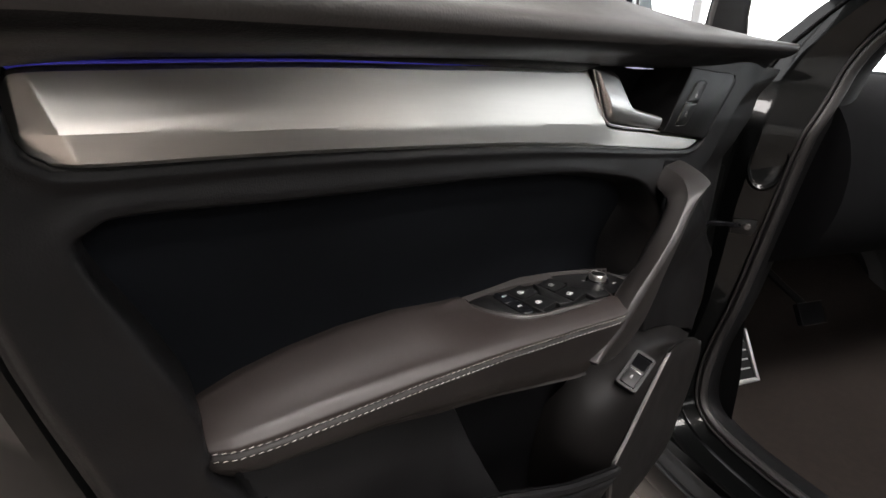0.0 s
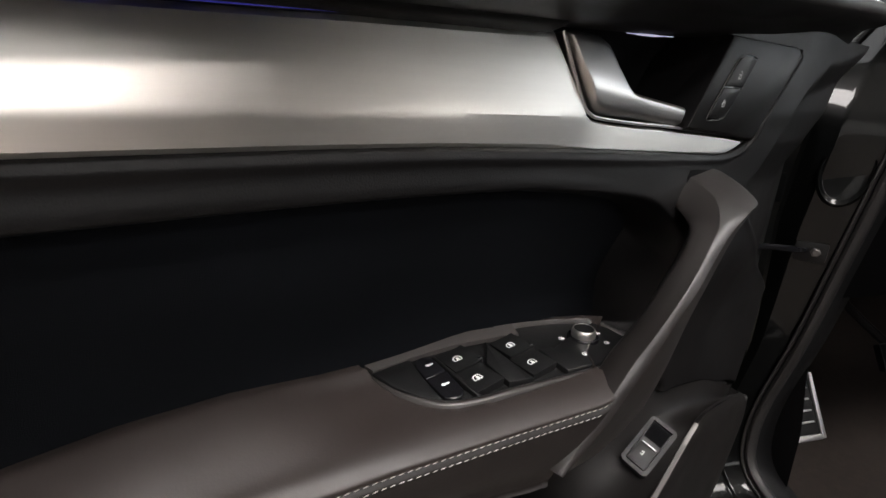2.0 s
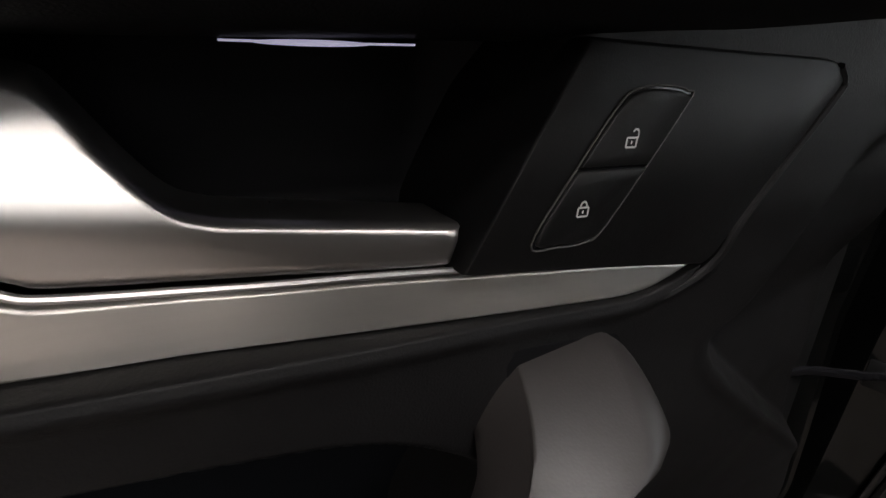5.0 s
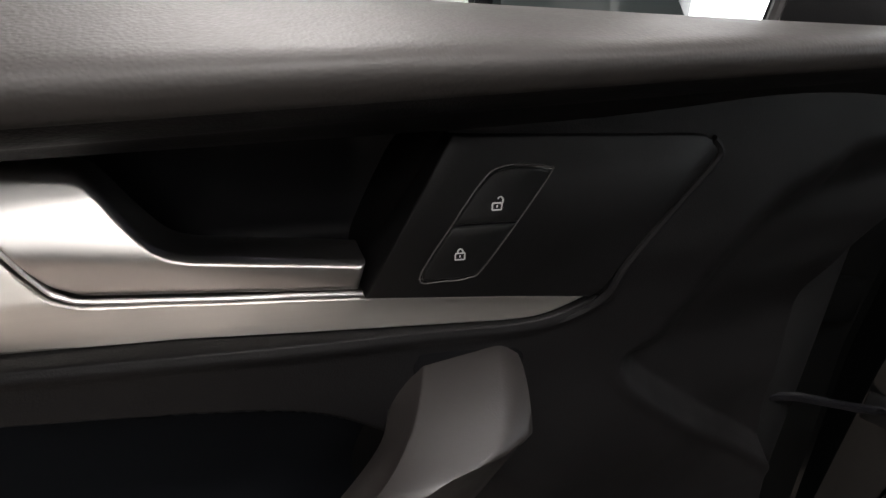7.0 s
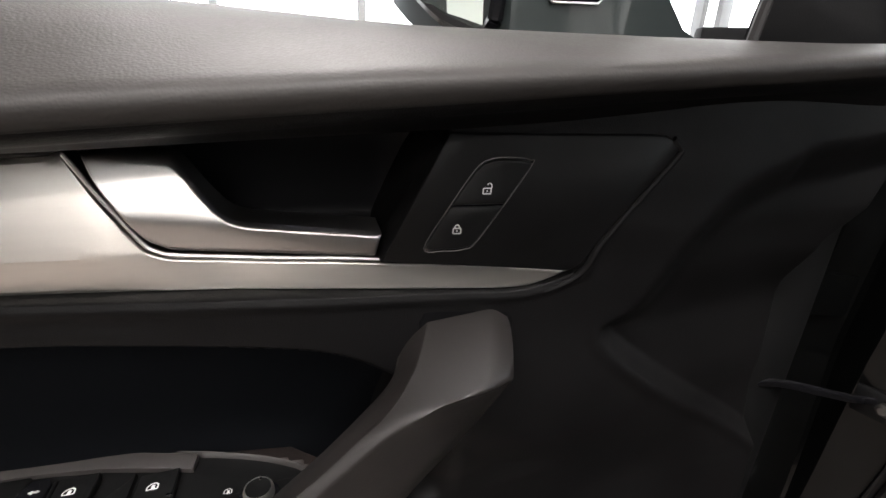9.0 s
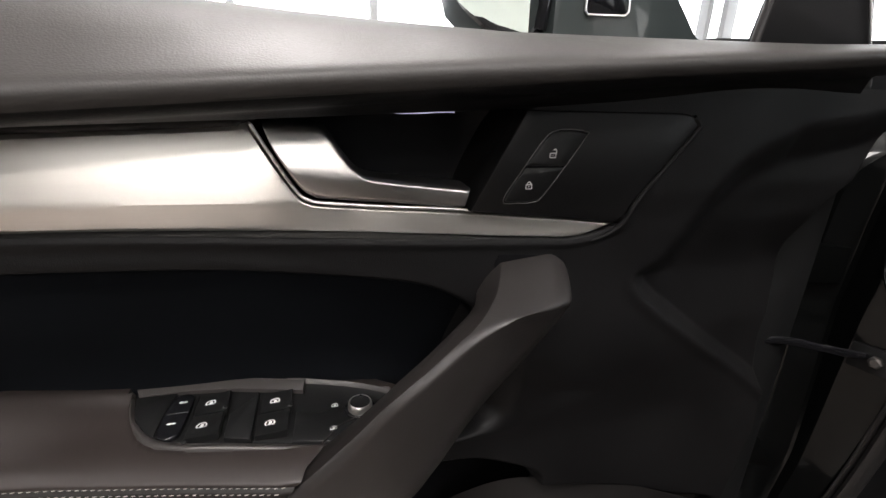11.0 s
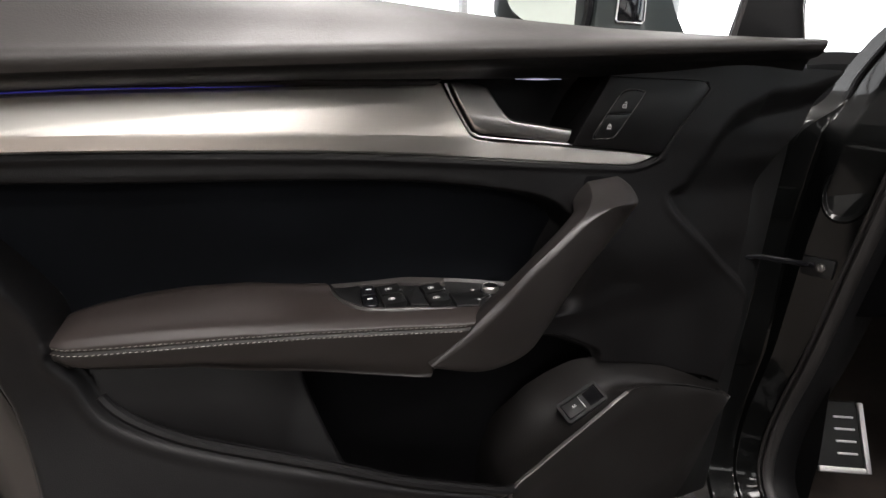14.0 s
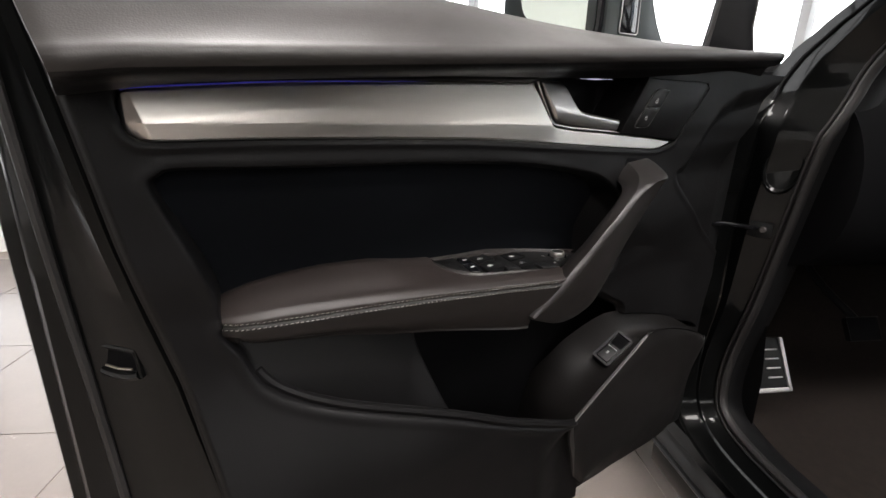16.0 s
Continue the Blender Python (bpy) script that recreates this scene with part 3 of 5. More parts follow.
# outline of the switch tray let into the armrest, from above (x, y)
TRAY = spline([(0.327, 0.389), (0.3285, 0.372), (0.335, 0.350), (0.347, 0.330), (0.365, 0.3190), (0.400, 0.311), (0.470, 0.299), (0.50, 0.293), (0.540, 0.305), (0.536, 0.338), (0.524, 0.354), (0.500, 0.366), (0.470, 0.3745), (0.431, 0.3820), (0.380, 0.3900), (0.350, 0.3935)], 6, True)


def tray_z(x, y):
    return 0.9066 + 0.06 * (y - 0.35) - 0.06 * max(0.0, x - 0.4)


# armrest
SEAM_Y = lambda x: np.interp(x, [0.082, 0.088, 0.094, 0.106, 0.125, 0.17, 0.23, 0.304, 0.384, 0.44, 0.56], [0.372, 0.356, 0.347, 0.339, 0.334, 0.3275, 0.3195, 0.307, 0.290, 0.277, 0.270])
BACK_Z = lambda x: np.interp(x, [0.082, 0.088, 0.094, 0.104, 0.125, 0.16, 0.20, 0.25, 0.30, 0.40, 0.45, 0.48, 0.53, 0.56], [0.8955, 0.9015, 0.9065, 0.9115, 0.9172, 0.9222, 0.9245, 0.9225, 0.9150, 0.9055, 0.9020, 0.8985, 0.893, 0.890])
BOT_Z = lambda x: np.interp(x, [0.082, 0.10, 0.12, 0.20, 0.25, 0.30, 0.35, 0.40, 0.47, 0.56], [0.884, 0.876, 0.869, 0.8630, 0.8545, 0.8495, 0.8430, 0.8365, 0.832, 0.830])
SEAM_Z = lambda x: 0.896 - 0.001 * x
ZF = spline([(0.082, 0.8962), (0.095, 0.9015), (0.115, 0.9056), (0.15, 0.9080), (0.20, 0.9080), (0.27, 0.9060), (0.34, 0.9040), (0.45, 0.9032), (0.56, 0.9020)], 6)
ZF_X, ZF_Z = ZF[:, 0], ZF[:, 1]
rings = []
ARM_X = np.concatenate([0.082 + 0.03 * np.linspace(0, 1, 16) ** 1.6, np.linspace(0.116, 0.56, 170)])
for x in ARM_X:
    yf, zs, zb, zk = float(SEAM_Y(x)), float(SEAM_Z(x)), float(BOT_Z(min(x, 0.40))), float(BACK_Z(x))
    zf = float(np.interp(x, ZF_X, ZF_Z))
    back = 0.384
    w = back - yf
    tw = float(sstep(0.26, 0.34, x))
    h = zf - zs
    sec = [(back + 0.01, zk - 0.002), (back - 0.004, zk), (back - 0.22 * w, zf + (zk - zf) * (0.84 - 0.55 * tw)), (back - 0.50 * w, zf + (zk - zf) * 0.42 * (1 - tw)), (yf + 0.24 * w, zf - 0.06 * h), (yf + 0.12 * w, zf - 0.28 * h), (yf + 0.045 * w, zf - 0.60 * h), (yf + 0.010 * w, zs + 0.16 * h), (yf + 0.0014, zs - 0.0016), (yf + 0.0028, zs - 0.0027), (yf + 0.0014, zs - 0.0038), (yf, zs - 0.0060), (yf + 0.0004, zs - 0.011), (yf + 0.003, 0.5 * (zs + zb) - 0.006), (yf + 0.010, zb + 0.004), (yf + 0.016, zb), (back - 0.006, zb + 0.001), (back + 0.01, zb + 0.002)]
    if zs - 0.018 < zb + 0.004:
        sec[12] = (yf + 0.0008, zs - 0.0125)
        sec[13] = (yf + 0.002, zs - 0.0135)
        sec[14] = (yf + 0.005, min(zb + 0.002, zs - 0.0145))
        sec[15] = (yf + 0.010, min(zb, zs - 0.0155))
        sec[16] = (back - 0.006, min(zb, zs - 0.0155))
        sec[17] = (back + 0.01, min(zb, zs - 0.0155))
    ring = []
    line = spline(sec, 5)
    sunk = sdist(np.full(len(line), x), line[:, 0], TRAY) < -0.002 if x > 0.30 else np.zeros(len(line), bool)
    for (y, z), low in zip(line, sunk):
        if low and z > 0.89:
            z = min(z, tray_z(x, y) - 0.007)
        end = float(np.interp(z, [0.835, 0.852, 0.870, 0.8895, 0.91], [0.409, 0.4125, 0.4270, 0.4465, 0.4655])) + 0.7 * max(0, y - 0.285) + 1.3 * max(0, y - 0.315)
        end = min(end, 0.548 - 0.9 * max(0.0, y - 0.340))
        ring.append((x, y, z) if x < end else (end, y + max(0.0, float(SEAM_Y(end)) - yf), z))
    rings.append(ring)
SEAM_AT = 9 * 5
loft("armrest", [r[:SEAM_AT + 1] for r in rings], M_LEATHER, door, "padded dark brown leather armrest with twin seams", closed=False, angle=60)
loft("armrest_side", [r[SEAM_AT:] for r in rings], M_ARMSIDE, door, "leather side below the armrest's seam, darkened for shade", closed=False, angle=60)


def stitches(dz):
    """A row of raised thread stitches along the armrest's front."""
    bm = bmesh.new()
    xs_ = np.linspace(0.09, 0.4485 + 1.0 * dz, 4000)
    pts = np.array([(x, float(SEAM_Y(x)) - 0.0004, float(SEAM_Z(x)) + dz) for x in xs_])
    length = np.concatenate([[0], np.cumsum(np.linalg.norm(np.diff(pts, axis=0), axis=1))])
    at = 0.0
    while at < length[-1] - 0.006:
        a = Vector([np.interp(at, length, pts[:, c]) for c in range(3)])
        b = Vector([np.interp(at + 0.0040, length, pts[:, c]) for c in range(3)])
        mid, d = (a + b) / 2, (b - a)
        tilt = Vector((0, 0, 0.0007))
        rot = (d + tilt).to_track_quat("X", "Z").to_matrix().to_4x4()
        bmesh.ops.create_icosphere(bm, subdivisions=1, radius=1, matrix=Matrix.Translation(mid) @ rot @ Matrix.Diagonal((0.0018, 0.00030, 0.00030, 1)))
        at += 0.0047
    return bm


part("seam_thread", stitches(0.0000), M_THREAD, door, "pale stitched seam thread")
part("seam_thread", stitches(-0.0056), M_THREAD, door, "pale stitched seam thread")

# window switch panel
flat = lambda x, y, h: (x, y, tray_z(x, y) - h)
plate("switch_well", TRAY, lambda x, y: 0.0026, 0.014, M_BLACK, door, "recessed black switch tray", bevel=0.001, to=flat)
# rim all round, its inner side sloping into the tray
way = np.roll(TRAY, -1, 0) - np.roll(TRAY, 1, 0)
way /= np.linalg.norm(way, axis=1)[:, None]
inward = np.stack([-way[:, 1], way[:, 0]], 1)
rings = []
for (x, y), (ix, iy) in zip(TRAY, inward):
    wide = 0.0060 - 0.0040 * float(sstep(0.335, 0.352, y))
    rings.append([(x + ix * o, y + iy * o, tray_z(x, y) + h) for o, h in ((-0.0006, -0.009), (0.0, -0.0002), (0.0012, 0.0009), (0.4 * wide, 0.0010), (wide, -0.0004), (wide + 0.001, -0.003))])
raw("switch_panel", [v for r in rings for v in r], grid_faces(len(rings), 6) + [((len(rings) - 1) * 6 + j, (len(rings) - 1) * 6 + j + 1, j + 1, j) for j in range(5)], M_LEDGE, door, "dark grey window switch panel rim", angle=50)
# satin ledge behind the switches, cut off before the mirror knob
LEDGE_BACK = spline([(0.329, 0.3868), (0.360, 0.3880), (0.400, 0.3835), (0.455, 0.3735)], 6)
LEDGE_FRONT = spline([(0.333, 0.3760), (0.360, 0.3760), (0.400, 0.3722), (0.4535, 0.3630)], 6)
rings = []
for (bx, by), (fx, fy) in zip(LEDGE_BACK, LEDGE_FRONT):
    zb_, zf_ = tray_z(bx, by), tray_z(fx, fy)
    rings.append([(bx, by, zb_ - 0.002), (bx, by - 0.0004, zb_ + 0.0026), (bx, by - 0.0012, zb_ + 0.0030), (fx, fy + 0.0012, zf_ + 0.0008), (fx, fy + 0.0003, zf_ + 0.0003), (fx, fy, zf_ - 0.003)])
loft("tray_ledge", rings, M_LEDGE, door, "satin grey ledge behind the switches", closed=True, angle=35)
# raised facets: left of the rockers, between the pairs, and round the knob
for nm, facet in (("tray_facet", [(0.332, 0.3750), (0.336, 0.3560), (0.345, 0.3400), (0.3545, 0.3310), (0.3560, 0.3500), (0.3600, 0.3750)]),
                  ("tray_facet", [(0.4020, 0.3440), (0.4010, 0.3210), (0.4190, 0.3165), (0.4205, 0.3660), (0.4170, 0.3600)]),
                  ("tray_facet", [(0.3775, 0.3210), (0.3768, 0.3690), (0.3748, 0.3690), (0.3745, 0.3210)])):
    plate(nm, facet, lambda x, y: -0.0004, 0.006, M_BLACK, door, "", bevel=0.0006, to=flat)


def mark_quads(name, quads, zf, parent, label):
    bm = bmesh.new()
    for q in quads:
        bm.faces.new([bm.verts.new((x, y, zf(x, y))) for x, y in q])
    return part(name, bm, M_ICON, parent, label, smooth=False)


def window_mark(x, y, s=0.0046):
    """A car window outline with a small lifting arrow."""
    out, w = [], s * 0.17
    ring = [(-0.9, -0.6), (0.9, -0.6), (0.9, 0.35), (0.35, 0.75), (-0.45, 0.6), (-0.9, 0.1)]
    for a, b in zip(ring, ring[1:] + ring[:1]):
        ax, ay, bx, by = (c * s * 0.75 for c in (*a, *b))
        d = Vector((bx - ax, by - ay))
        n = Vector((-d.y, d.x)).normalized() * w / 2
        out.append([(x + ax + n.x, y + ay + n.y), (x + bx + n.x, y + by + n.y), (x + bx - n.x, y + by - n.y), (x + ax - n.x, y + ay - n.y)])
    out.append([(x - 0.2 * s, y - 0.35 * s), (x + 0.3 * s, y - 0.35 * s), (x + 0.3 * s, y + 0.2 * s), (x - 0.1 * s, y + 0.3 * s)])
    return out


def window_switch(x, y):
    """A rocker with a raised, bright-tipped finger edge at its front."""
    prof = [(-0.0115, -0.004), (-0.0115, 0.0002), (-0.0107, 0.0007), (0.006, 0.0018), (0.0092, 0.0026), (0.0105, 0.0026), (0.0112, 0.0018), (0.0104, -0.004)]
    rings = []
    for yy in (-0.0112, -0.0107, 0.0107, 0.0112):
        k = 0.90 if abs(yy) > 0.011 else 1.0
        rings.append([(x + px, y + yy, tray_z(x, y) + h * k) for px, h in prof])
    sw = loft("window_switch", rings, M_BLACK, door, "black window lift switch", angle=30)
    zf = lambda px, py: tray_z(x, y) + 0.0007 + 0.0011 * (px - x + 0.0107) / 0.0167 + 0.0002
    mark_quads("window_mark", window_mark(x - 0.002, y), zf, door, "white window symbol")
    if y > 0.345:
        part("bright_tip", box_bm(0.0035, 0.0016, 0.0012, 0.0004, Matrix.Translation((x + 0.0098, y - 0.0096, tray_z(x, y) + 0.0026))), M_CHROME, door, "bright metal switch tip")
    return sw


for sx, sy in ((0.3890, 0.3575), (0.3870, 0.3345), (0.4350, 0.3525), (0.4330, 0.3295)):
    window_switch(sx, sy)

# rear child lock rocker
CH = spline([(0.3560, 0.3360), (0.3575, 0.3295), (0.3630, 0.3265), (0.3690, 0.3285), (0.3715, 0.3350), (0.3735, 0.3600), (0.3735, 0.3680), (0.3700, 0.3715), (0.3640, 0.3715), (0.3600, 0.3680), (0.3580, 0.3600)], 4, True)
for lo, hi, cx, cy in ((0.0, 0.3505, 0.3640, 0.3405), (0.3513, 1.0, 0.3672, 0.3620)):
    plate("child_lock_button", clean(inside_band(CH, lo, hi)), lambda x, y: -0.0010, 0.004, M_PIANO, door, "black child lock button", bevel=0.0007, to=flat)
    q = []
    for ax, ay, bx, by, w in ((-0.0030, 0, 0.0030, 0, 0.0012), (-0.0012, -0.0014, -0.0012, 0.0014, 0.0012), (0.0014, -0.0011, 0.0014, 0.0011, 0.0010)):
        d = Vector((bx - ax, by - ay))
        n = Vector((-d.y, d.x)).normalized() * w / 2
        q.append([(cx + ax + n.x, cy + ay + n.y), (cx + bx + n.x, cy + by + n.y), (cx + bx - n.x, cy + by - n.y), (cx + ax - n.x, cy + ay - n.y)])
    mark_quads("lock_mark", q, lambda x, y: tray_z(x, y) + 0.0013, door, "white child lock symbol")

# raised facet between the rockers and the mirror knob
plate("mirror_plinth", [(0.4470, 0.3100), (0.470, 0.3060), (0.505, 0.2990), (0.529, 0.3120), (0.5300, 0.3350), (0.5250, 0.3465), (0.5100, 0.3455), (0.4620, 0.3350), (0.4490, 0.3390)], lambda x, y: -0.0012, 0.006, M_BLACK, door, "", bevel=0.0010, to=flat)
KM = pose(0.4965, 0.3345, 0.8940)
lathe("mirror_knob", [(0.0001, 0.0), (0.0088, 0.0), (0.0088, 0.0050), (0.0091, 0.0056), (0.0091, 0.0120), (0.0086, 0.0138), (0.0080, 0.0146), (0.0077, 0.0146), (0.0074, 0.0136), (0.0001, 0.0134)], KM, M_KNURL, door, "knurled metal mirror adjuster knob", n=72, ripple=0.00022)
lathe("knob_cap", [(0.0001, 0.0130), (0.0076, 0.0130), (0.0076, 0.0143), (0.0050, 0.0139), (0.0001, 0.0137)], KM, M_BLACK, door, "black knob cap")
part("knob_pointer", box_bm(0.0016, 0.0022, 0.0014, 0.0004, KM @ Matrix.Translation((0.0010, 0.0062, 0.0146))), M_CHROME, door, "bright pointer")
lathe("knob_collar", [(0.0092, 0.0050), (0.0120, 0.0050), (0.0124, 0.0068), (0.0118, 0.0082), (0.0092, 0.0082)], KM, M_PIANO, door, "gloss black collar")
for mx, my in ((0.4775, 0.3410), (0.4755, 0.3175), (0.5125, 0.3325), (0.5060, 0.3195)):
    mark_quads("mirror_mark", window_mark(mx, my, 0.0032), lambda x, y: tray_z(x, y) + 0.0015, door, "white mirror symbol")

# pull handle: stations from its foot to its root; back edge, seam, front crease and under edge
GRIP_BACK = [(0.4085, 0.2900, 0.8560), (0.4300, 0.2980, 0.8760), (0.4600, 0.3010, 0.8960), (0.480, 0.300, 0.913), (0.500, 0.2945, 0.934), (0.519, 0.2930, 0.953), (0.539, 0.2930, 0.971), (0.558, 0.2975, 0.986), (0.5745, 0.3110, 0.9925), (0.583, 0.3220, 1.0010), (0.588, 0.3320, 1.0110), (0.590, 0.352, 1.0120)]
GRIP_SEAM = [(0.4100, 0.2805, 0.8560), (0.4400, 0.2800, 0.8800), (0.4740, 0.2800, 0.9100), (0.4900, 0.2770, 0.9270), (0.5050, 0.2745, 0.9440), (0.5210, 0.2742, 0.9580), (0.5380, 0.2762, 0.9710), (0.5560, 0.2790, 0.9850), (0.5735, 0.2840, 0.9975), (0.5880, 0.2980, 1.0105), (0.6010, 0.3280, 1.0215), (0.6010, 0.352, 1.0215)]
GRIP_CREASE = [(0.4120, 0.2800, 0.8540), (0.4510, 0.2775, 0.8780), (0.4840, 0.2745, 0.9105), (0.4990, 0.2722, 0.9285), (0.5135, 0.2708, 0.9440), (0.5300, 0.2706, 0.9580), (0.5480, 0.2722, 0.9725), (0.5690, 0.2730, 0.9890), (0.5920, 0.2722, 1.0020), (0.6200, 0.2795, 1.0075), (0.6380, 0.3180, 1.0243), (0.6380, 0.352, 1.0243)]
GRIP_UNDER = [(0.4150, 0.2860, 0.8495), (0.4760, 0.297, 0.8255), (0.5250, 0.298, 0.8350), (0.5480, 0.296, 0.8640), (0.5680, 0.296, 0.8960), (0.5900, 0.297, 0.9260), (0.6120, 0.298, 0.9500), (0.6300, 0.298, 0.9720), (0.6420, 0.296, 0.9920), (0.6400, 0.289, 1.0050), (0.6480, 0.318, 1.0180), (0.6480, 0.352, 1.0180)]
rings = []
for a, b, c, d in zip(*(spline(e, 6) for e in (GRIP_BACK, GRIP_SEAM, GRIP_CREASE, GRIP_UNDER))):
    inw = np.array((0.0, 1.0, 0.0))
    ab, bc, cd = b - a, c - b, d - c
    bulge = 0.10 * np.linalg.norm(ab) * -inw
    swell = 0.05 * np.linalg.norm(cd) * -inw
    rooted = float(sstep(0.572, 0.586, a[0]))
    far_a = a + 0.30 * (d - a) * (1 - rooted) + inw * (0.010 + rooted * max(0.010, 0.335 - a[1]))
    far_d = d + inw * (0.014 + rooted * max(0.0, 0.322 - d[1])) - 0.10 * (d - a) * (1 - rooted)
    soft = min(0.0030, 0.22 * np.linalg.norm(bc))
    nb, nc, nd = bc / (np.linalg.norm(bc) + 1e-9), cd / (np.linalg.norm(cd) + 1e-9), ab / (np.linalg.norm(ab) + 1e-9)
    ring = [far_a, a + 0.16 * (far_a - a), a + 0.12 * ab, a + 0.5 * ab + bulge, b - nd * 0.0030 + 0.3 * bulge, b - nd * 0.0009, b + inw * 0.0008, b + nb * 0.0009, c - nb * soft, c - nb * 0.3 * soft + nc * 0.3 * soft, c + nc * soft, c + 0.35 * cd + swell, c + 0.75 * cd + swell, c + 0.94 * cd + 0.4 * swell, d + inw * 0.0025, d + 0.5 * (far_d - d) - nc * 0.001, far_d]
    rings.append([tuple(p) for p in ring])
loft("pull_handle", rings, M_GRIP, door, "slanted leather-wrapped pull handle with a seam", angle=55)
# near-black plate that carries the shade round the handle's root
plate("handle_root_shade", spline([(0.5945, 1.016), (0.5965, 1.0240), (0.602, 1.0266), (0.640, 1.0234), (0.6490, 1.0205), (0.6515, 1.012), (0.638, 0.992), (0.602, 0.988)], 4, True), lambda x, z: float(trim_depth(np.array([x]), np.array([z]), False)[0]) - 0.0003, 0.01, M_VOID, door, "", bevel=0.001)

# speaker console: sloped upper face, bright edge and front cover
RIDGE = spline([(0.548, 0.300, 0.545), (0.528, 0.292, 0.595), (0.513, 0.289, 0.655), (0.560, 0.292, 0.688), (0.640, 0.299, 0.729), (0.675, 0.302, 0.747), (0.700, 0.3035, 0.7535), (0.745, 0.305, 0.748), (0.80, 0.310, 0.731), (0.86, 0.317, 0.706), (0.905, 0.330, 0.683)], 8)
ARC = spline([(0.530, 0.43, 0.545), (0.530, 0.43, 0.600), (0.548, 0.42, 0.655), (0.568, 0.395, 0.705), (0.588, 0.376, 0.742), (0.632, 0.352, 0.779), (0.690, 0.345, 0.775), (0.760, 0.338, 0.757), (0.815, 0.335, 0.734), (0.865, 0.337, 0.708), (0.912, 0.345, 0.686)], 8)
rings = []
for a, b in zip(RIDGE, ARC):
    row = []
    for t in np.linspace(0, 1, 9):
        p = a + (b - a) * t
        row.append((p[0], p[1] + 0.006 * math.sin(t * math.pi), p[2] - 0.022 * math.sin(t * math.pi)))
    rings.append(row)
raw("speaker_console", [v for r in rings for v in r], grid_faces(len(rings), 9), M_CONSOLE, door, "dark plastic speaker console", angle=60)
low = spline([(0.905, 0.330, 0.683), (0.880, 0.322, 0.62), (0.84, 0.315, 0.545), (0.80, 0.311, 0.518), (0.70, 0.306, 0.517), (0.60, 0.302, 0.523), (0.560, 0.301, 0.530)], 8)
top = np.array([[np.interp(s, np.linspace(0, 1, len(RIDGE)), RIDGE[:, c]) for c in range(3)] for s in np.linspace(0, 1, 60)])
lowr = np.array([[np.interp(s, np.linspace(0, 1, len(low)), low[::-1, c]) for c in range(3)] for s in np.linspace(0, 1, 60)])
rings = []
for a, b in zip(top, lowr):
    row = []
    for t in np.linspace(0, 1, 14):
        p = a + (b - a) * t
        bulge = 0.010 * min(t / 0.70, (1 - t) / 0.30)
        row.append((p[0], p[1] - bulge + 0.004 * (1 - min(1, t / 0.05)) ** 2, p[2]))
    row.append((b[0], b[1] + 0.04, b[2]))
    rings.append(row)
raw("speaker_cover", [v for r in rings for v in r], grid_faces(60, 15), M_CONSOLE, door, "dark speaker cover", angle=50)
plate("lower_trim", spline([(0.470, 0.500), (0.560, 0.492), (0.640, 0.494), (0.700, 0.505), (0.640, 0.520), (0.580, 0.532), (0.555, 0.560), (0.500, 0.575)], 4, True), lambda x, z: 0.316, 0.05, M_TRIM, door, "", bevel=0.004)
# metal line standing for the light caught along the cover's bevelled edge
strip = [p for p in RIDGE if p[0] < 0.694][:44]
rings = []
for i, p in enumerate(strip):
    q = strip[min(i + 1, len(strip) - 1)] - strip[max(i - 1, 0)]
    n = np.array((q[2], 0, -q[0]))
    n /= np.linalg.norm(n)
    w = (0.0070 - 0.0056 * float(sstep(14, 18, i))) * (0.25 + 0.75 * min(1, i / 10)) * (1 if i < len(strip) - 12 else (len(strip) - i) / 12)
    rings.append([tuple(p + np.array((0, 0.003, 0)) - n * 0.0006), tuple(p + np.array((0, -0.0008, 0)) - n * 0.0003), tuple(p + np.array((0, -0.0015, 0)) + n * w * 0.4), tuple(p + np.array((0, -0.0012, 0)) + n * w), tuple(p + np.array((0, 0.003, 0)) + n * (w + 0.0003))])
loft("console_edge_glint", rings, M_EDGE, door, "thin metal line for the light on the console's edge", closed=False, angle=40)

# tailgate switch on the console's slope
e1 = Vector((0.882, -0.034, 0.470)).normalized()
c0 = Vector((0.6330, 0.3262, 0.7300))
nrm = Vector((-0.456, -0.328, 0.827))
nrm = (nrm - e1 * nrm.dot(e1)).normalized()
e2 = nrm.cross(e1)
SWM = Matrix.Translation(c0) @ Matrix((e1, e2, nrm)).transposed().to_4x4()
bm = box_bm(0.062, 0.0300, 0.008, 0.0, SWM @ pose(0.001, 0, -0.0012))
bmesh.ops.bevel(bm, geom=[e for e in bm.edges if abs((e.verts[0].co - e.verts[1].co).normalized().dot(nrm)) > 0.9], offset=0.005, segments=4, affect="EDGES", profile=0.5)
bm.normal_update()
top_face = max(bm.faces, key=lambda f: f.calc_center_median().dot(nrm))
bmesh.ops.inset_region(bm, faces=[top_face], thickness=0.0042, depth=0.0)
bmesh.ops.inset_region(bm, faces=[top_face], thickness=0.0004, depth=-0.0034)
part("tailgate_switch", bm, M_BLACK, door, "black framed tailgate opener switch", angle=40)
part("rocker", box_bm(0.0250, 0.0195, 0.006, 0.0010, SWM @ pose(-0.0125, 0, -0.0004, 0, 3, 0)), M_BLACK, door)
# hollow half takes the recess black, its shade put into the colour
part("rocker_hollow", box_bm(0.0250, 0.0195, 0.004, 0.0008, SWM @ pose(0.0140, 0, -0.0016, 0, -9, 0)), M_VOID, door)
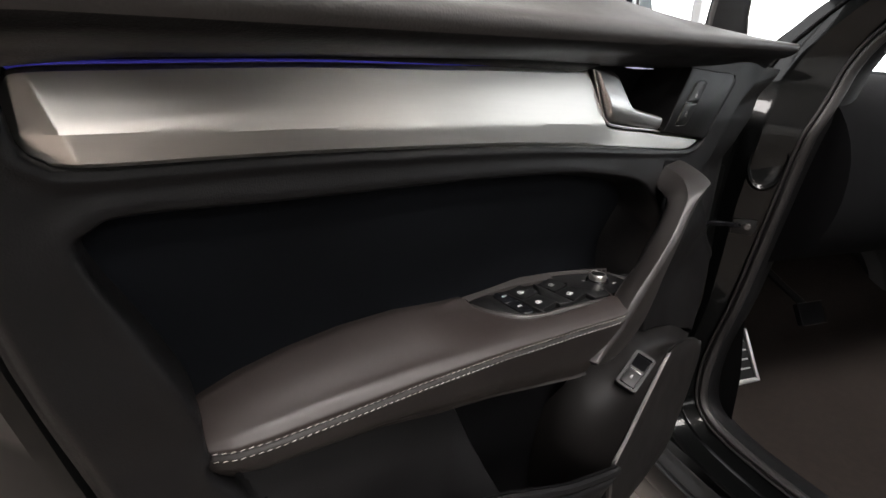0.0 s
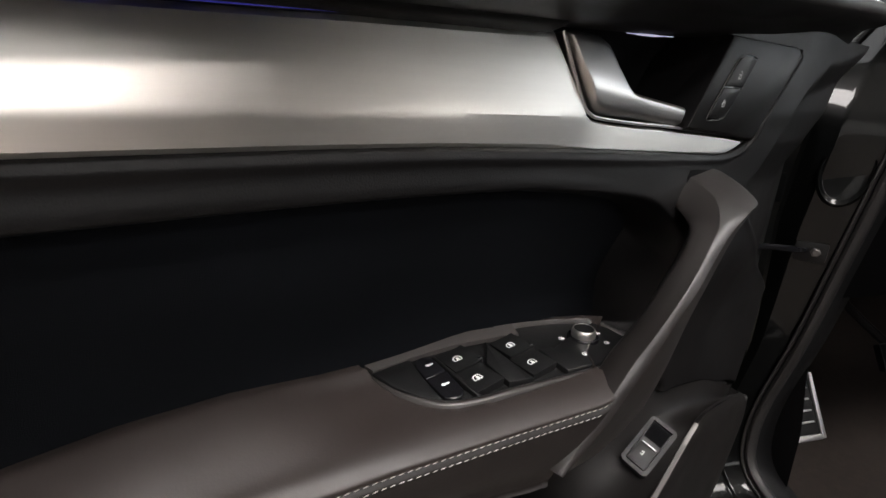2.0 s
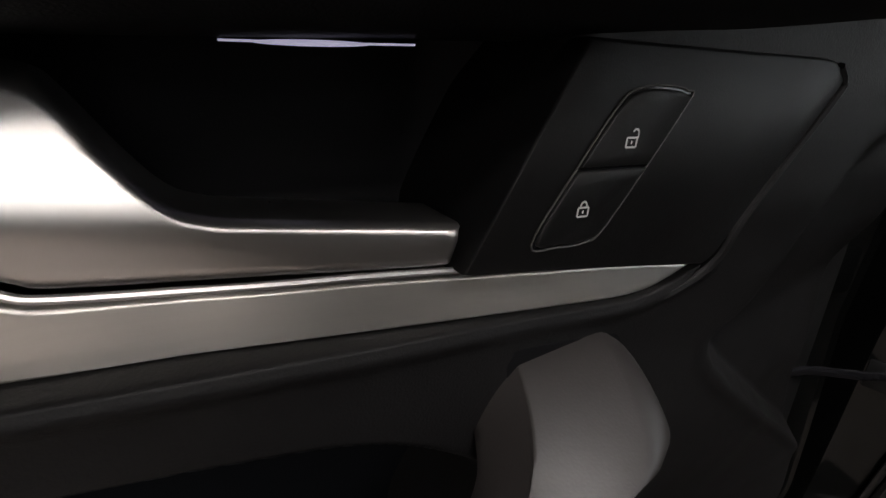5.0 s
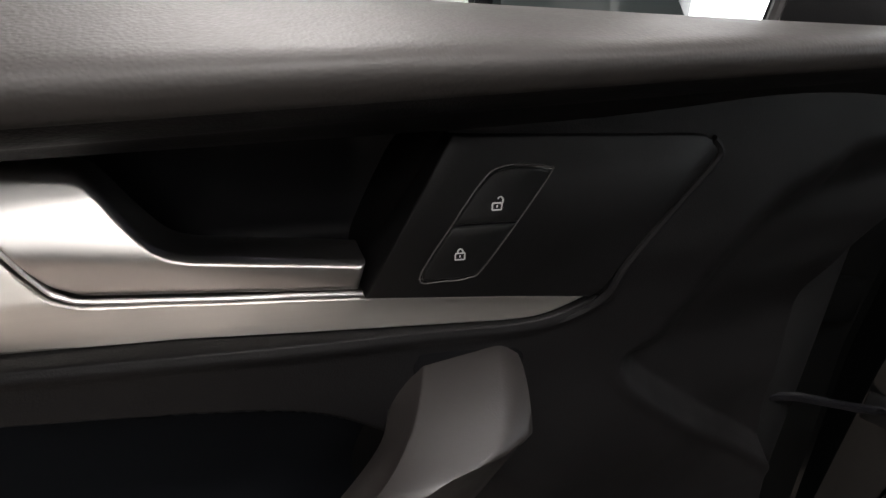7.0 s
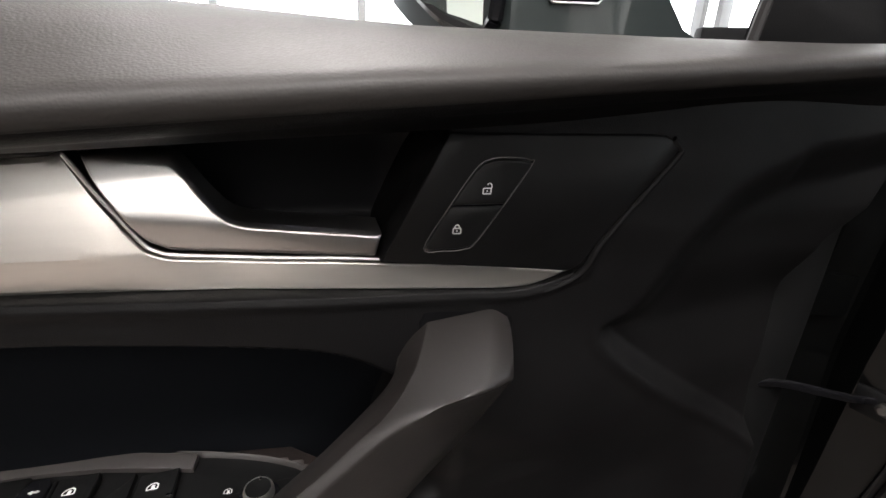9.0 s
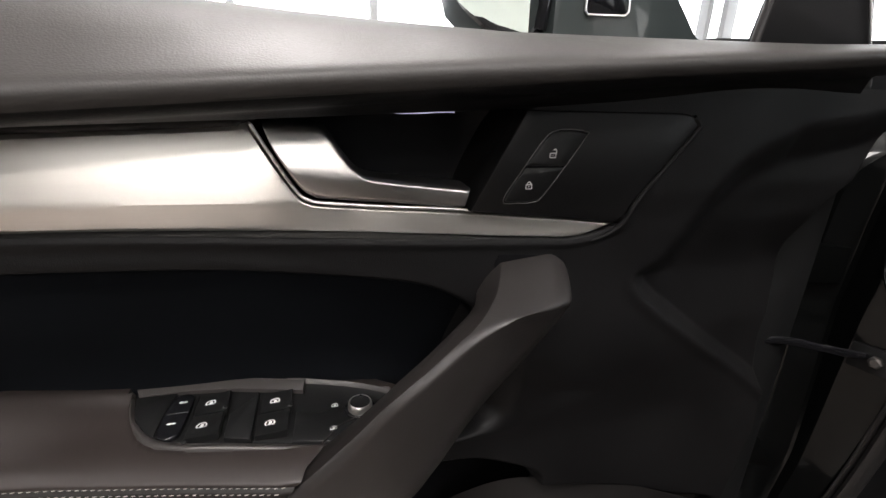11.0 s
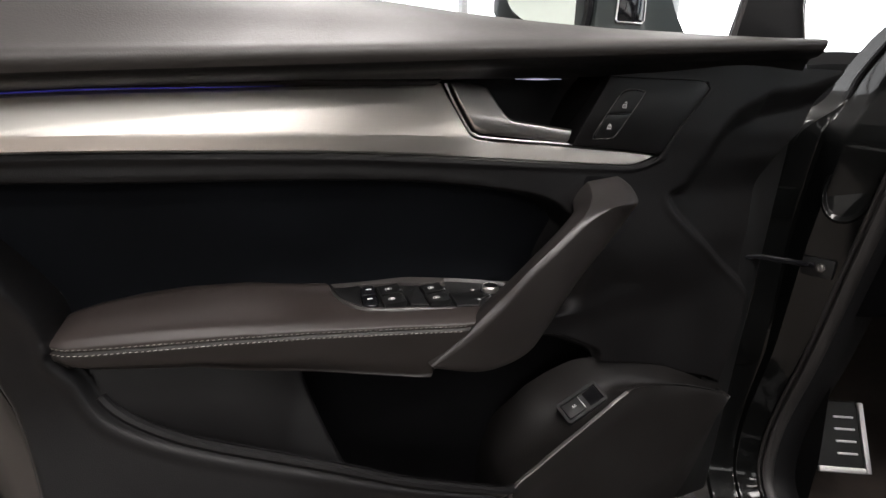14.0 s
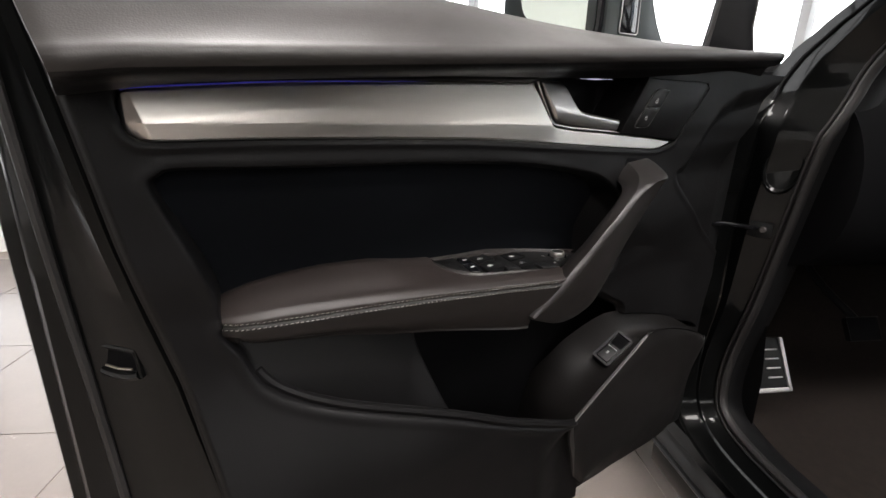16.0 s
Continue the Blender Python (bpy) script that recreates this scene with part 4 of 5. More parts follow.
part("rocker_line", box_bm(0.0010, 0.0160, 0.0020, 0.0004, SWM @ pose(0.0006, 0, 0.0024)), M_SATIN, door, "bright dividing line")
part("car_mark", box_bm(0.0056, 0.0012, 0.0006, 0.0002, SWM @ pose(-0.0105, 0, 0.0030)), M_MARK, door, "white car symbol")
for dx, dy in ((-0.0120, 0.0016), (-0.0090, 0.0016)):
    part("car_mark", box_bm(0.0012, 0.0016, 0.0006, 0.0002, SWM @ pose(dx, dy, 0.0030)), M_MARK, door, "white car symbol")

tube("rear_seal", [(0.30 * float(rear_edge(z)) - 0.030, 0.4085, z) for z in np.linspace(0.40, 1.19, 40)], 0.0045, M_RUBBER, door, "black rubber edge seal")
gx, gz = np.meshgrid(np.linspace(-0.05, 1.0, 40), np.linspace(0.44, 1.17, 30), indexing="ij")
gy = 0.478 + 0.035 * np.sin((gz - 0.38) / 0.79 * math.pi) + 0.0 * gx
raw("outer_skin", list(zip(gx.ravel(), gy.ravel(), gz.ravel())), grid_faces(40, 30), M_PAINT, door, "dark grey painted outer skin")
part("inner_frame", box_bm(0.86, 0.03, 0.62, 0.01, pose(0.47, 0.445, 0.83)), M_BLACK, door)
part("lower_edge", box_bm(0.50, 0.11, 0.05, 0.012, pose(0.32, 0.41, 0.445)), M_PAINT, door)
part("front_edge", box_bm(0.075, 0.10, 0.72, 0.01, pose(0.9325, 0.415, 0.80)), M_BLACK, door)

# latch on the door edge; a near-black plate stands for its shaded mouth
LM = pose(0.0155, 0.3900, 0.862, 0, 0, -47)
part("latch_mouth_shade", box_bm(0.036, 0.006, 0.022, 0.0025, LM), M_VOID, door, "near-black plate for the shaded latch mouth")
ring = [tuple(LM @ Vector((a, -0.0015, b))) for a, b in ((-0.020, -0.010), (-0.020, 0.010), (-0.017, 0.0125), (0.015, 0.0125), (0.019, 0.010), (0.021, -0.008), (0.018, -0.0125), (-0.017, -0.0125))]
tube("latch_rim", np.vstack([spline(ring, 4, True), spline(ring, 4, True)[:1]]), 0.0028, M_PAINT, door, "rounded painted latch rim")
tube("latch_lip", spline([tuple(LM @ Vector(p)) for p in ((-0.019, -0.003, -0.0120), (-0.004, -0.0045, -0.0130), (0.012, -0.0045, -0.0125), (0.0205, -0.003, -0.0100))], 4), 0.0042, M_PAINT, door, "rounded painted latch lip")
tube("striker_fork", [tuple(LM @ Vector(p)) for p in ((-0.015, -0.0035, -0.0062), (0.0, -0.0042, -0.0070), (0.014, -0.0035, -0.0058))], 0.0012, M_STEEL, door, "steel latch fork")

# window frame at the front of the door
post = [(0.848, 1.160), (0.857, 1.215), (0.863, 1.26), (0.878, 1.33), (0.915, 1.43), (0.950, 1.52), (0.958, 1.52), (0.938, 1.38), (0.928, 1.27), (0.928, 1.222), (0.940, 1.185), (0.950, 1.160)]
plate("window_post", post, lambda x, z: 0.358 + 0.36 * max(0.0, 0.945 - x), 0.009, M_SHADE, door, "black window frame post", bevel=0.003)
tube("post_edge", [(0.948, 0.364, 1.165), (0.941, 0.364, 1.185), (0.930, 0.366, 1.222), (0.930, 0.366, 1.27), (0.940, 0.366, 1.38), (0.958, 0.366, 1.51)], 0.003, M_RUBBER, door, "black post seal")
tube("post_trim", [(0.944, 0.3575, 1.165), (0.937, 0.3590, 1.185), (0.925, 0.3620, 1.222), (0.925, 0.3620, 1.27), (0.935, 0.360, 1.38), (0.953, 0.357, 1.51)], 0.0009, M_SATIN, door, "thin bright trim line")
tube("window_channel", [(0.850, 0.394, 1.165), (0.857, 0.392, 1.215), (0.863, 0.390, 1.26), (0.878, 0.386, 1.33), (0.915, 0.376, 1.43)], 0.004, M_RUBBER, door, "black window channel")

# outside mirror
MIR = [(0.697, 1.150), (0.80, 1.150), (0.850, 1.1600), (0.874, 1.1780), (0.852, 1.1880), (0.822, 1.2230), (0.795, 1.2700), (0.770, 1.3150), (0.735, 1.3350), (0.697, 1.3350), (0.697, 1.28), (0.697, 1.21)]
rings = []
for y, back, low, top_, nose in ((0.468, 0.006, 0.004, 0.004, 0.98), (0.4705, 0.0, 0.0, 0.0, 1.0), (0.52, -0.021, 0.010, 0.0, 0.95), (0.57, -0.042, 0.030, 0.002, 0.80), (0.60, -0.054, 0.045, 0.006, 0.66), (0.625, -0.064, 0.062, 0.016, 0.50), (0.642, -0.066, 0.085, 0.035, 0.30)):
    ring = []
    for x, z in MIR:
        t = (z - 1.150) / 0.185
        ring.append((0.697 + back + (x - 0.697) * nose, y, (1.150 + low) + t * (0.185 - low - top_)))
    rings.append(ring)
loft("mirror_housing", rings, M_CASE, door, "dark grey mirror housing tinted with reflected daylight", angle=30)
gm = spline([(0.6905, 0.4820, 1.190), (0.6905, 0.4820, 1.300), (0.686, 0.492, 1.322), (0.665, 0.540, 1.324), (0.646, 0.583, 1.312), (0.639, 0.597, 1.275), (0.6415, 0.592, 1.235), (0.655, 0.562, 1.208), (0.672, 0.523, 1.188)], 4, True)
cen = gm.mean(0)
gt = np.array((-0.41, 0.91, 0.0))
gn = np.array((-0.91, -0.41, 0.0))
tilt = lambda p: tuple(p + gn * (0.0050 + 0.155 * float((p - cen) @ gt)))
raw("mirror_glass", [tilt(p) for p in gm] + [tilt(cen)], [(i, (i + 1) % len(gm), len(gm)) for i in range(len(gm))], M_MIRROR, door, "silvered mirror glass")
tube("mirror_rim", np.vstack([gm, gm[:1]]) + np.array((-0.002, -0.001, 0)), 0.0065, M_PIANO, door, "black mirror rim")
ind = [(0.7255, 1.2065), (0.7285, 1.2035), (0.768, 1.2045), (0.7715, 1.2080), (0.768, 1.262), (0.726, 1.262)]
plate("warning_lamp_window", ind, 0.4655, 0.01, M_PIANO, door, "gloss black warning lamp window", bevel=0.0015)
tube("lamp_window_rim", [(x, 0.4658, z) for x, z in ind + ind[:1]], 0.0011, M_SATIN, door, "thin grey rim")
tube("housing_joint", [(0.706, 0.4695, 1.1915), (0.78, 0.4700, 1.1885), (0.868, 0.474, 1.1850)], 0.0010, M_PIANO, door, "")
part("mirror_foot", box_bm(0.11, 0.06, 0.03, 0.01, pose(0.82, 0.47, 1.165)), M_PIANO, door, "black mirror foot")


# ---- the car's body round the door opening ----
TH = radians(65)
UX, UY, VX, VY = -math.cos(TH), -math.sin(TH), math.sin(TH), -math.cos(TH)


def cp(u, v, z):
    """A point of the car: u rearward from the hinge, v towards the cabin, z up."""
    return (1.0 + UX * u + VX * v, 0.36 + UY * u + VY * v, z)


OPEN = spline([(1.2, 1.62), (0.90, 1.60), (0.65, 1.51), (0.415, 1.395), (0.235, 1.300), (0.125, 1.218), (0.086, 1.158), (0.076, 1.075), (0.062, 0.999), (0.042, 0.87), (0.019, 0.722), (-0.007, 0.60), (-0.014, 0.525), (-0.004, 0.468), (0.033, 0.438), (0.110, 0.424), (0.24, 0.422), (0.5, 0.420), (1.3, 0.418)], 8)


def sweep(name, sec, material, label="", closed=False, path=OPEN, angle=40):
    rings = []
    for i, (u, z) in enumerate(path):
        du, dz = path[min(i + 1, len(path) - 1)] - path[max(i - 1, 0)]
        L = math.hypot(du, dz)
        nu, nz = dz / L, -du / L
        lean = float(np.interp(z, [1.05, 1.12, 1.20, 1.60], [0.0, 0.028, 0.045, 0.15]))
        k = float(np.interp(z, [0.45, 0.70, 0.90, 1.0, 1.06, 1.13, 1.16, 1.18, 1.20, 1.25], [0.3, 0.8, 1.9, 2.1, 2.2, 2.25, 1.8, 1.45, 1.2, 1.0]))
        high = float(sstep(1.02, 1.12, z))
        wide = [min(a, 0.008) + max(0.0, min(a, 0.070) + high * 0.010 * math.exp(-((a - 0.034) / 0.012) ** 2) - 0.008) * k for a, v in sec]
        rings.append([cp(u + nu * w, v + lean + high * max(0.0, 0.030 - v if name == "body_jamb" else 0.0), z + nz * w) for w, (a, v) in zip(wide, sec)])
    return loft(name, rings, material, car, label, closed=closed, caps=closed, angle=angle)


sweep("body_jamb", [(0.000, 0.083), (0.003, 0.075), (0.007, 0.071), (0.010, 0.068), (0.026, 0.034), (0.0272, 0.0318), (0.029, 0.031), (0.0445, 0.029), (0.047, 0.026), (0.048, 0.020), (0.0490, -0.006), (0.052, -0.014), (0.065, -0.018), (0.110, -0.018)], M_PAINT, "glossy dark grey painted door jamb", angle=25)
sweep("door_seal", [(0.007 * math.cos(a) - 0.004, 0.075 + 0.010 * math.sin(a)) for a in np.linspace(0, 2 * math.pi, 10, endpoint=False)], M_RUBBER, "black rubber door seal", True)
sweep("seal_lip", [(0.0030 * math.cos(a) + 0.0045, 0.0665 + 0.004 * math.sin(a)) for a in np.linspace(0, 2 * math.pi, 8, endpoint=False)], M_RUBBER, "black rubber seal lip", True)
sweep("inner_trim", [(-0.006, 0.083), (-0.009, 0.093), (-0.004, 0.115), (0.004, 0.135)], M_SHADE, "dark cabin trim")
sweep("pillar_cover", [(0.0475, 0.044), (0.0478, 0.030), (0.0487, 0.026), (0.052, 0.025), (0.0545, 0.028), (0.0552, 0.036)], M_SHADE, "matt black windscreen pillar cover", False, OPEN[:54])
# fender ahead of the hinge and rocker below
gu, gz = np.meshgrid(np.linspace(-0.75, -0.035, 30), np.linspace(0.40, 1.06, 26), indexing="ij")
gv = -0.022 - 0.03 * np.sin((gz - 0.4) / 0.7 * math.pi) + 0.10 * (np.clip(-0.4 - gu, 0, 1)) ** 2
raw("fender", [cp(u, v, z) for u, v, z in zip(gu.ravel(), gv.ravel(), gz.ravel())], grid_faces(30, 26), M_PAINT, car, "dark grey painted front wing")
loft("rocker", [[cp(u, v, z) for v, z in ((-0.016, 0.375), (-0.03, 0.34), (-0.028, 0.28), (-0.005, 0.245), (0.1, 0.235), (0.25, 0.23))] for u in np.linspace(-0.06, 1.4, 10)], M_PAINT, car, "dark grey painted sill", closed=False)
tube("rocker_strip", [cp(u, -0.031, 0.335) for u in np.linspace(-0.06, 1.4, 8)], 0.006, M_BLACK, car, "black sill strip")

# blanking plug, hinge and check strap on the pillar
plug = [(0.030 * math.cos(a), 0.047 * math.sin(a)) for a in np.linspace(0, 2 * math.pi, 24, endpoint=False)]
pc = Vector((1.0330, 0.3122, 0.9940))
pn = Vector((-0.957, -0.303, 0)).normalized()
pa = Vector((-pn.y, pn.x, 0)).normalized()
up = Vector((0.10, 0.0, 0.99))
rings = [[tuple(pc + pn * h + pa * a * s + up * b * s) for a, b in plug] for s, h in ((1.06, -0.006), (1.04, 0.0005), (1.0, 0.0034), (0.95, 0.0046), (0.90, 0.0036), (0.85, 0.0008), (0.80, 0.0), (0.3, 0.0))]
loft("blanking_plug", rings, M_PAINT, car, "painted oval blanking plug")
tube("check_strap", spline([(0.905, 0.374, 0.886), (0.95, 0.362, 0.888), (0.985, 0.346, 0.884), (1.01, 0.336, 0.880), (1.036, 0.328, 0.877)], 5), 0.0046, M_PIANO, car, "black door check strap", flat=0.6)
br = part("strap_bracket", box_bm(0.016, 0.040, 0.030, 0.004, pose(1.0395, 0.327, 0.8745, 0, 0, 17)), M_BLACK, car, "black check strap bracket")
lathe("bolt", [(0.0001, 0.0), (0.0065, 0.0), (0.0065, 0.005), (0.004, 0.0065), (0.0001, 0.006)], Matrix.Translation((1.0305, 0.3190, 0.877)) @ Vector((-0.957, -0.303, 0)).to_track_quat("Z", "Y").to_matrix().to_4x4(), M_EDGE, br, "dark plated bolt", n=6)
for hz in (0.962, 0.70):
    hg = part("hinge", box_bm(0.070, 0.022, 0.046, 0.006, pose(1.004, 0.398, hz, 0, 0, -20)), M_PAINT, car, "painted steel door hinge")
    lathe("hinge_bolt", [(0.0001, 0.0), (0.008, 0.0), (0.008, 0.006), (0.0001, 0.007)], Matrix.Translation((0.974, 0.391, hz + 0.008)) @ Vector((-0.4, -0.9, 0)).to_track_quat("Z", "Y").to_matrix().to_4x4(), M_STEEL, hg, "zinc-plated hinge bolt", n=6)

# plain shell that closes the cabin, and the wheels
def car_box(name, u0, u1, v0, v1, z0, z1, material, label="", bev=0.02):
    c = cp((u0 + u1) / 2, (v0 + v1) / 2, (z0 + z1) / 2)
    m = Matrix(((UX, VX, 0, c[0]), (UY, VY, 0, c[1]), (0, 0, 1, c[2]), (0, 0, 0, 1)))
    return part(name, box_bm(u1 - u0, v1 - v0, z1 - z0, bev, m), material, car, label)


car_box("roof", 0.75, 2.9, 0.14, 1.58, 1.60, 1.64, M_PAINT, "dark grey painted roof")
car_box("headliner", 0.78, 2.85, 0.17, 1.55, 1.575, 1.597, M_LINER, "pale grey fabric headliner")
car_box("far_side", -0.75, 2.9, 1.62, 1.72, 0.30, 1.02, M_SHADE)
car_box("rear_bulkhead", 2.85, 2.95, 0.0, 1.72, 0.30, 1.05, M_SHADE)
car_box("rear_side", 1.15, 2.9, 0.0, 0.10, 0.30, 1.02, M_PAINT, "dark grey painted rear door")
for pu, pv in ((1.18, 0.08), (1.18, 1.64), (2.75, 0.12), (2.75, 1.60)):
    car_box("roof_pillar", pu - 0.05, pu + 0.05, pv - 0.04, pv + 0.04, 1.0, 1.61, M_SHADE, "black roof pillar")
car_box("underbody", -0.75, 2.9, 0.05, 1.70, 0.24, 0.34, M_BLACK)
car_box("bonnet", -1.45, -0.70, 0.05, 1.65, 0.55, 1.02, M_PAINT, "dark grey painted bonnet", 0.08)
for wu in (-0.72, 2.10):
    for wv in (0.10, 1.50):
        wm = Matrix.Translation(cp(wu, wv, 0.355)) @ Vector((VX, VY, 0)).to_track_quat("Z", "Y").to_matrix().to_4x4()
        wh = lathe("wheel", [(0.02, -0.09), (0.24, -0.09), (0.25, -0.06), (0.25, 0.06), (0.24, 0.09), (0.02, 0.09)], wm, M_SATIN, car, "grey alloy wheel", n=32)
        lathe("tyre", [(0.25, -0.10), (0.31, -0.12), (0.345, -0.10), (0.355, -0.06), (0.355, 0.06), (0.345, 0.10), (0.31, 0.12), (0.25, 0.10)], wm, M_RUBBER, wh, "black tyre", n=40)

# cabin: kick panel, carpet, dash, footrest and pedal
gu, gv = np.meshgrid(np.linspace(-0.75, 1.3, 70), np.linspace(0.08, 1.63, 50), indexing="ij")
gz = 0.385 + 0.02 * sstep(0.14, 0.08, gv) + 0.30 * sstep(-0.28, -0.72, gu) + 0.006 * np.sin(gu * 21 + gv * 9) * np.sin(gv * 17)
raw("carpet", [cp(u, v, z) for u, v, z in zip(gu.ravel(), gv.ravel(), gz.ravel())], grid_faces(70, 50), M_CARPET, car, "dark brown-grey cabin carpet")
gu, gz = np.meshgrid(np.linspace(-0.75, 0.004, 24), np.linspace(0.38, 1.12, 24), indexing="ij")
gu = gu + (gu + 0.75) / 0.754 * np.interp(gz, [0.38, 0.55, 0.65, 0.80, 1.12], [0.034, 0.026, 0.006, -0.012, -0.02])
gv = 0.15 - 0.026 * sstep(-0.25, 0.03, gu)
raw("kick_panel", [cp(u, v, z) for u, v, z in zip(gu.ravel(), gv.ravel(), gz.ravel())], grid_faces(24, 24), M_SHADE, car, "dark kick panel")
rings = []
for v in np.linspace(0.10, 1.615, 12):
    rings.append([cp(u, v, z) for u, z in spline([(-0.75, 0.86), (-0.30, 0.80), (-0.05, 0.79), (0.08, 0.83), (0.13, 0.92), (0.12, 1.04), (0.04, 1.13), (-0.15, 1.17), (-0.75, 1.18)], 4)])
loft("dashboard", rings, M_VOID, car, "black soft dashboard", closed=False)
raw("dashboard_end", rings[0], [tuple(range(len(rings[0])))], M_VOID, car, "black dashboard end panel")
part("firewall", box_bm(0.05, 1.62, 0.9, 0.01, Matrix(((UX, VX, 0, cp(-0.76, 0.86, 0.8)[0]), (UY, VY, 0, cp(-0.76, 0.86, 0.8)[1]), (0, 0, 1, 0.8), (0, 0, 0, 1)))), M_SHADE, car)

FM = Matrix(((UX, VX, 0, cp(-0.056, 0.215, 0.527)[0]), (UY, VY, 0, cp(-0.056, 0.215, 0.527)[1]), (0, 0, 1, 0.527), (0, 0, 0, 1))) @ pose(0, 0, 0, 0, 59, 0)
fr = part("footrest", box_bm(0.125, 0.088, 0.018, 0.006, FM), M_BLACK, car, "black footrest")
for sx, sy, w, l in ((0.0, 0.0395, 0.122, 0.009), (0.057, -0.005, 0.010, 0.080)):
    part("metal_edge", box_bm(w, l, 0.006, 0.002, FM @ pose(sx, sy, 0.010)), M_SATIN, fr, "satin metal footrest edge")
for i in range(4):
    part("rubber_bar", box_bm(0.0035, 0.034, 0.004, 0.001, FM @ pose(-0.034 + 0.021 * i, 0.008, 0.010)), M_SATIN, fr, "satin metal footrest bar")
PM = Matrix(((UX, VX, 0, cp(-0.075, 0.465, 0.592)[0]), (UY, VY, 0, cp(-0.075, 0.465, 0.592)[1]), (0, 0, 1, 0.60), (0, 0, 0, 1))) @ pose(0, 0, 0, 0, 60, 0)
pd = part("brake_pedal", box_bm(0.055, 0.085, 0.014, 0.005, PM), M_VOID, car, "black brake pedal")
tube("pedal_rim", [tuple(PM @ Vector(p)) for p in ((-0.028, -0.043, 0.008), (0.028, -0.043, 0.008), (0.028, 0.043, 0.008), (-0.028, 0.043, 0.008), (-0.028, -0.043, 0.008))], 0.0010, M_BLACK, pd, "black pedal rim")
tube("pedal_arm", spline([tuple(PM @ Vector((-0.02, 0, -0.006))), cp(-0.24, 0.44, 0.72), cp(-0.32, 0.44, 0.92)], 5), 0.009, M_BLACK, pd, "black pedal arm")


# ---- the showroom ----
X0, X1, Y0, Y1 = -4.5, 4.3, -5.0, 4.2


def slab(name, a, b, material, label, category, kind="structure", bev=0.0):
    c = [(p + q) / 2 for p, q in zip(a, b)]
    bm = box_bm(*(abs(q - p) for p, q in zip(a, b)), bev, Matrix.Translation(c))
    ob = part(name, bm, material, None, "", smooth=bev > 0)
    return tagged(ob, label, category, "", kind)


# high sill and dark wall below it keep the unseen window off the paint
SILL = 1.9
floor = slab("floor", (X0 - 0.3, Y0 - 0.3, -0.2), (X1 + 0.3, Y1 + 0.3, -0.003), M_GROUT, "pale grouted showroom floor bed", "floor")
slab("ceiling", (X0 - 0.3, Y0 - 0.3, CEIL), (X1 + 0.3, Y1 + 0.3, CEIL + 0.2), M_CEIL, "plain off-white showroom ceiling", "ceiling")
# unseen walls, split white and dark to set what mirror and paint reflect
slab("wall_west", (X0 - 0.3, -1.8, 0), (X0, 1.4, CEIL), M_WALL, "unseen white wall added to brighten reflections", "wall")
slab("wall_west_rear", (X0 - 0.3, Y0, 0), (X0, -1.8, CEIL), M_DARKWALL, "unseen dark grey wall added to darken reflections", "wall")
slab("wall_west_front", (X0 - 0.3, 1.4, 0), (X0, Y1, CEIL), M_DARKWALL, "unseen dark grey wall added to darken reflections", "wall")
slab("wall_south", (X0, Y0 - 0.3, 0), (-2.6, Y0, CEIL), M_DARKWALL, "unseen dark grey wall added to darken reflections", "wall")
slab("wall_south_side", (2.3, Y0 - 0.3, 0), (X1, Y0, CEIL), M_WALL, "unseen white wall added to brighten reflections", "wall")
slab("wall_south_base", (-2.6, Y0 - 0.3, 0), (2.3, Y0, SILL), M_DARKWALL, "dark grey wall under the showroom window", "wall")
slab("wall_south_head", (-2.6, Y0 - 0.3, 3.26), (2.3, Y0, CEIL), M_WALL, "white wall above the showroom window", "wall")
slab("wall_east_base", (X1, -0.4, 0), (X1 + 0.3, Y1 + 0.3, 0.3), M_WALL, "low white wall under the shop window", "wall")
slab("wall_east_head", (X1, -0.4, 3.24), (X1 + 0.3, Y1 + 0.3, CEIL), M_WALL, "white wall above the shop window", "wall")
slab("wall_east_low", (X1, Y0, 0), (X1 + 0.3, -0.4, 0.9), M_WALL, "low white wall under the showroom window", "wall")
slab("wall_east_top", (X1, Y0, 3.0), (X1 + 0.3, -0.4, CEIL), M_WALL, "white wall above the showroom window", "wall")
slab("wall_north_base", (X0, Y1, 0), (X1, Y1 + 0.3, 0.3), M_WALL, "low white wall under the shop window", "wall")
slab("wall_north_head", (X0, Y1, 3.0), (X1, Y1 + 0.3, CEIL), M_WALL, "white wall above the shop window", "wall")
win = empty("window_1", "wide showroom window with slim grey mullions", "window", kind="structure")
for i in range(9):
    x = X0 + 0.02 + i * (X1 - X0 - 0.04) / 8
    part("mullion", box_bm(0.06, 0.12, 2.7, 0.006, pose(x, Y1 + 0.12, 1.65)), M_FRAME, win)
for z in (0.33, 2.97):
    part("window_rail", box_bm(X1 - X0, 0.10, 0.06, 0.006, pose((X0 + X1) / 2, Y1 + 0.12, z)), M_FRAME, win)
win2 = empty("window_2", "showroom side window with slim grey mullions", "window", kind="structure")
for y in (-0.37, 1.72, 4.17):
    part("mullion", box_bm(0.12, 0.07, 2.94, 0.006, pose(X1 + 0.12, y, 1.77)), M_FRAME, win2)
for z in (0.33, 3.21):
    part("window_rail", box_bm(0.10, Y1 + 0.4, 0.06, 0.006, pose(X1 + 0.12, (Y1 - 0.4) / 2, z)), M_FRAME, win2)
win3 = empty("window_3", "showroom window behind with slim grey mullions", "window", kind="structure")
for x in (-2.57, -1.2, 2.27):
    part("mullion", box_bm(0.06, 0.12, 3.26 - SILL, 0.006, pose(x, Y0 - 0.15, (3.26 + SILL) / 2)), M_FRAME, win3)
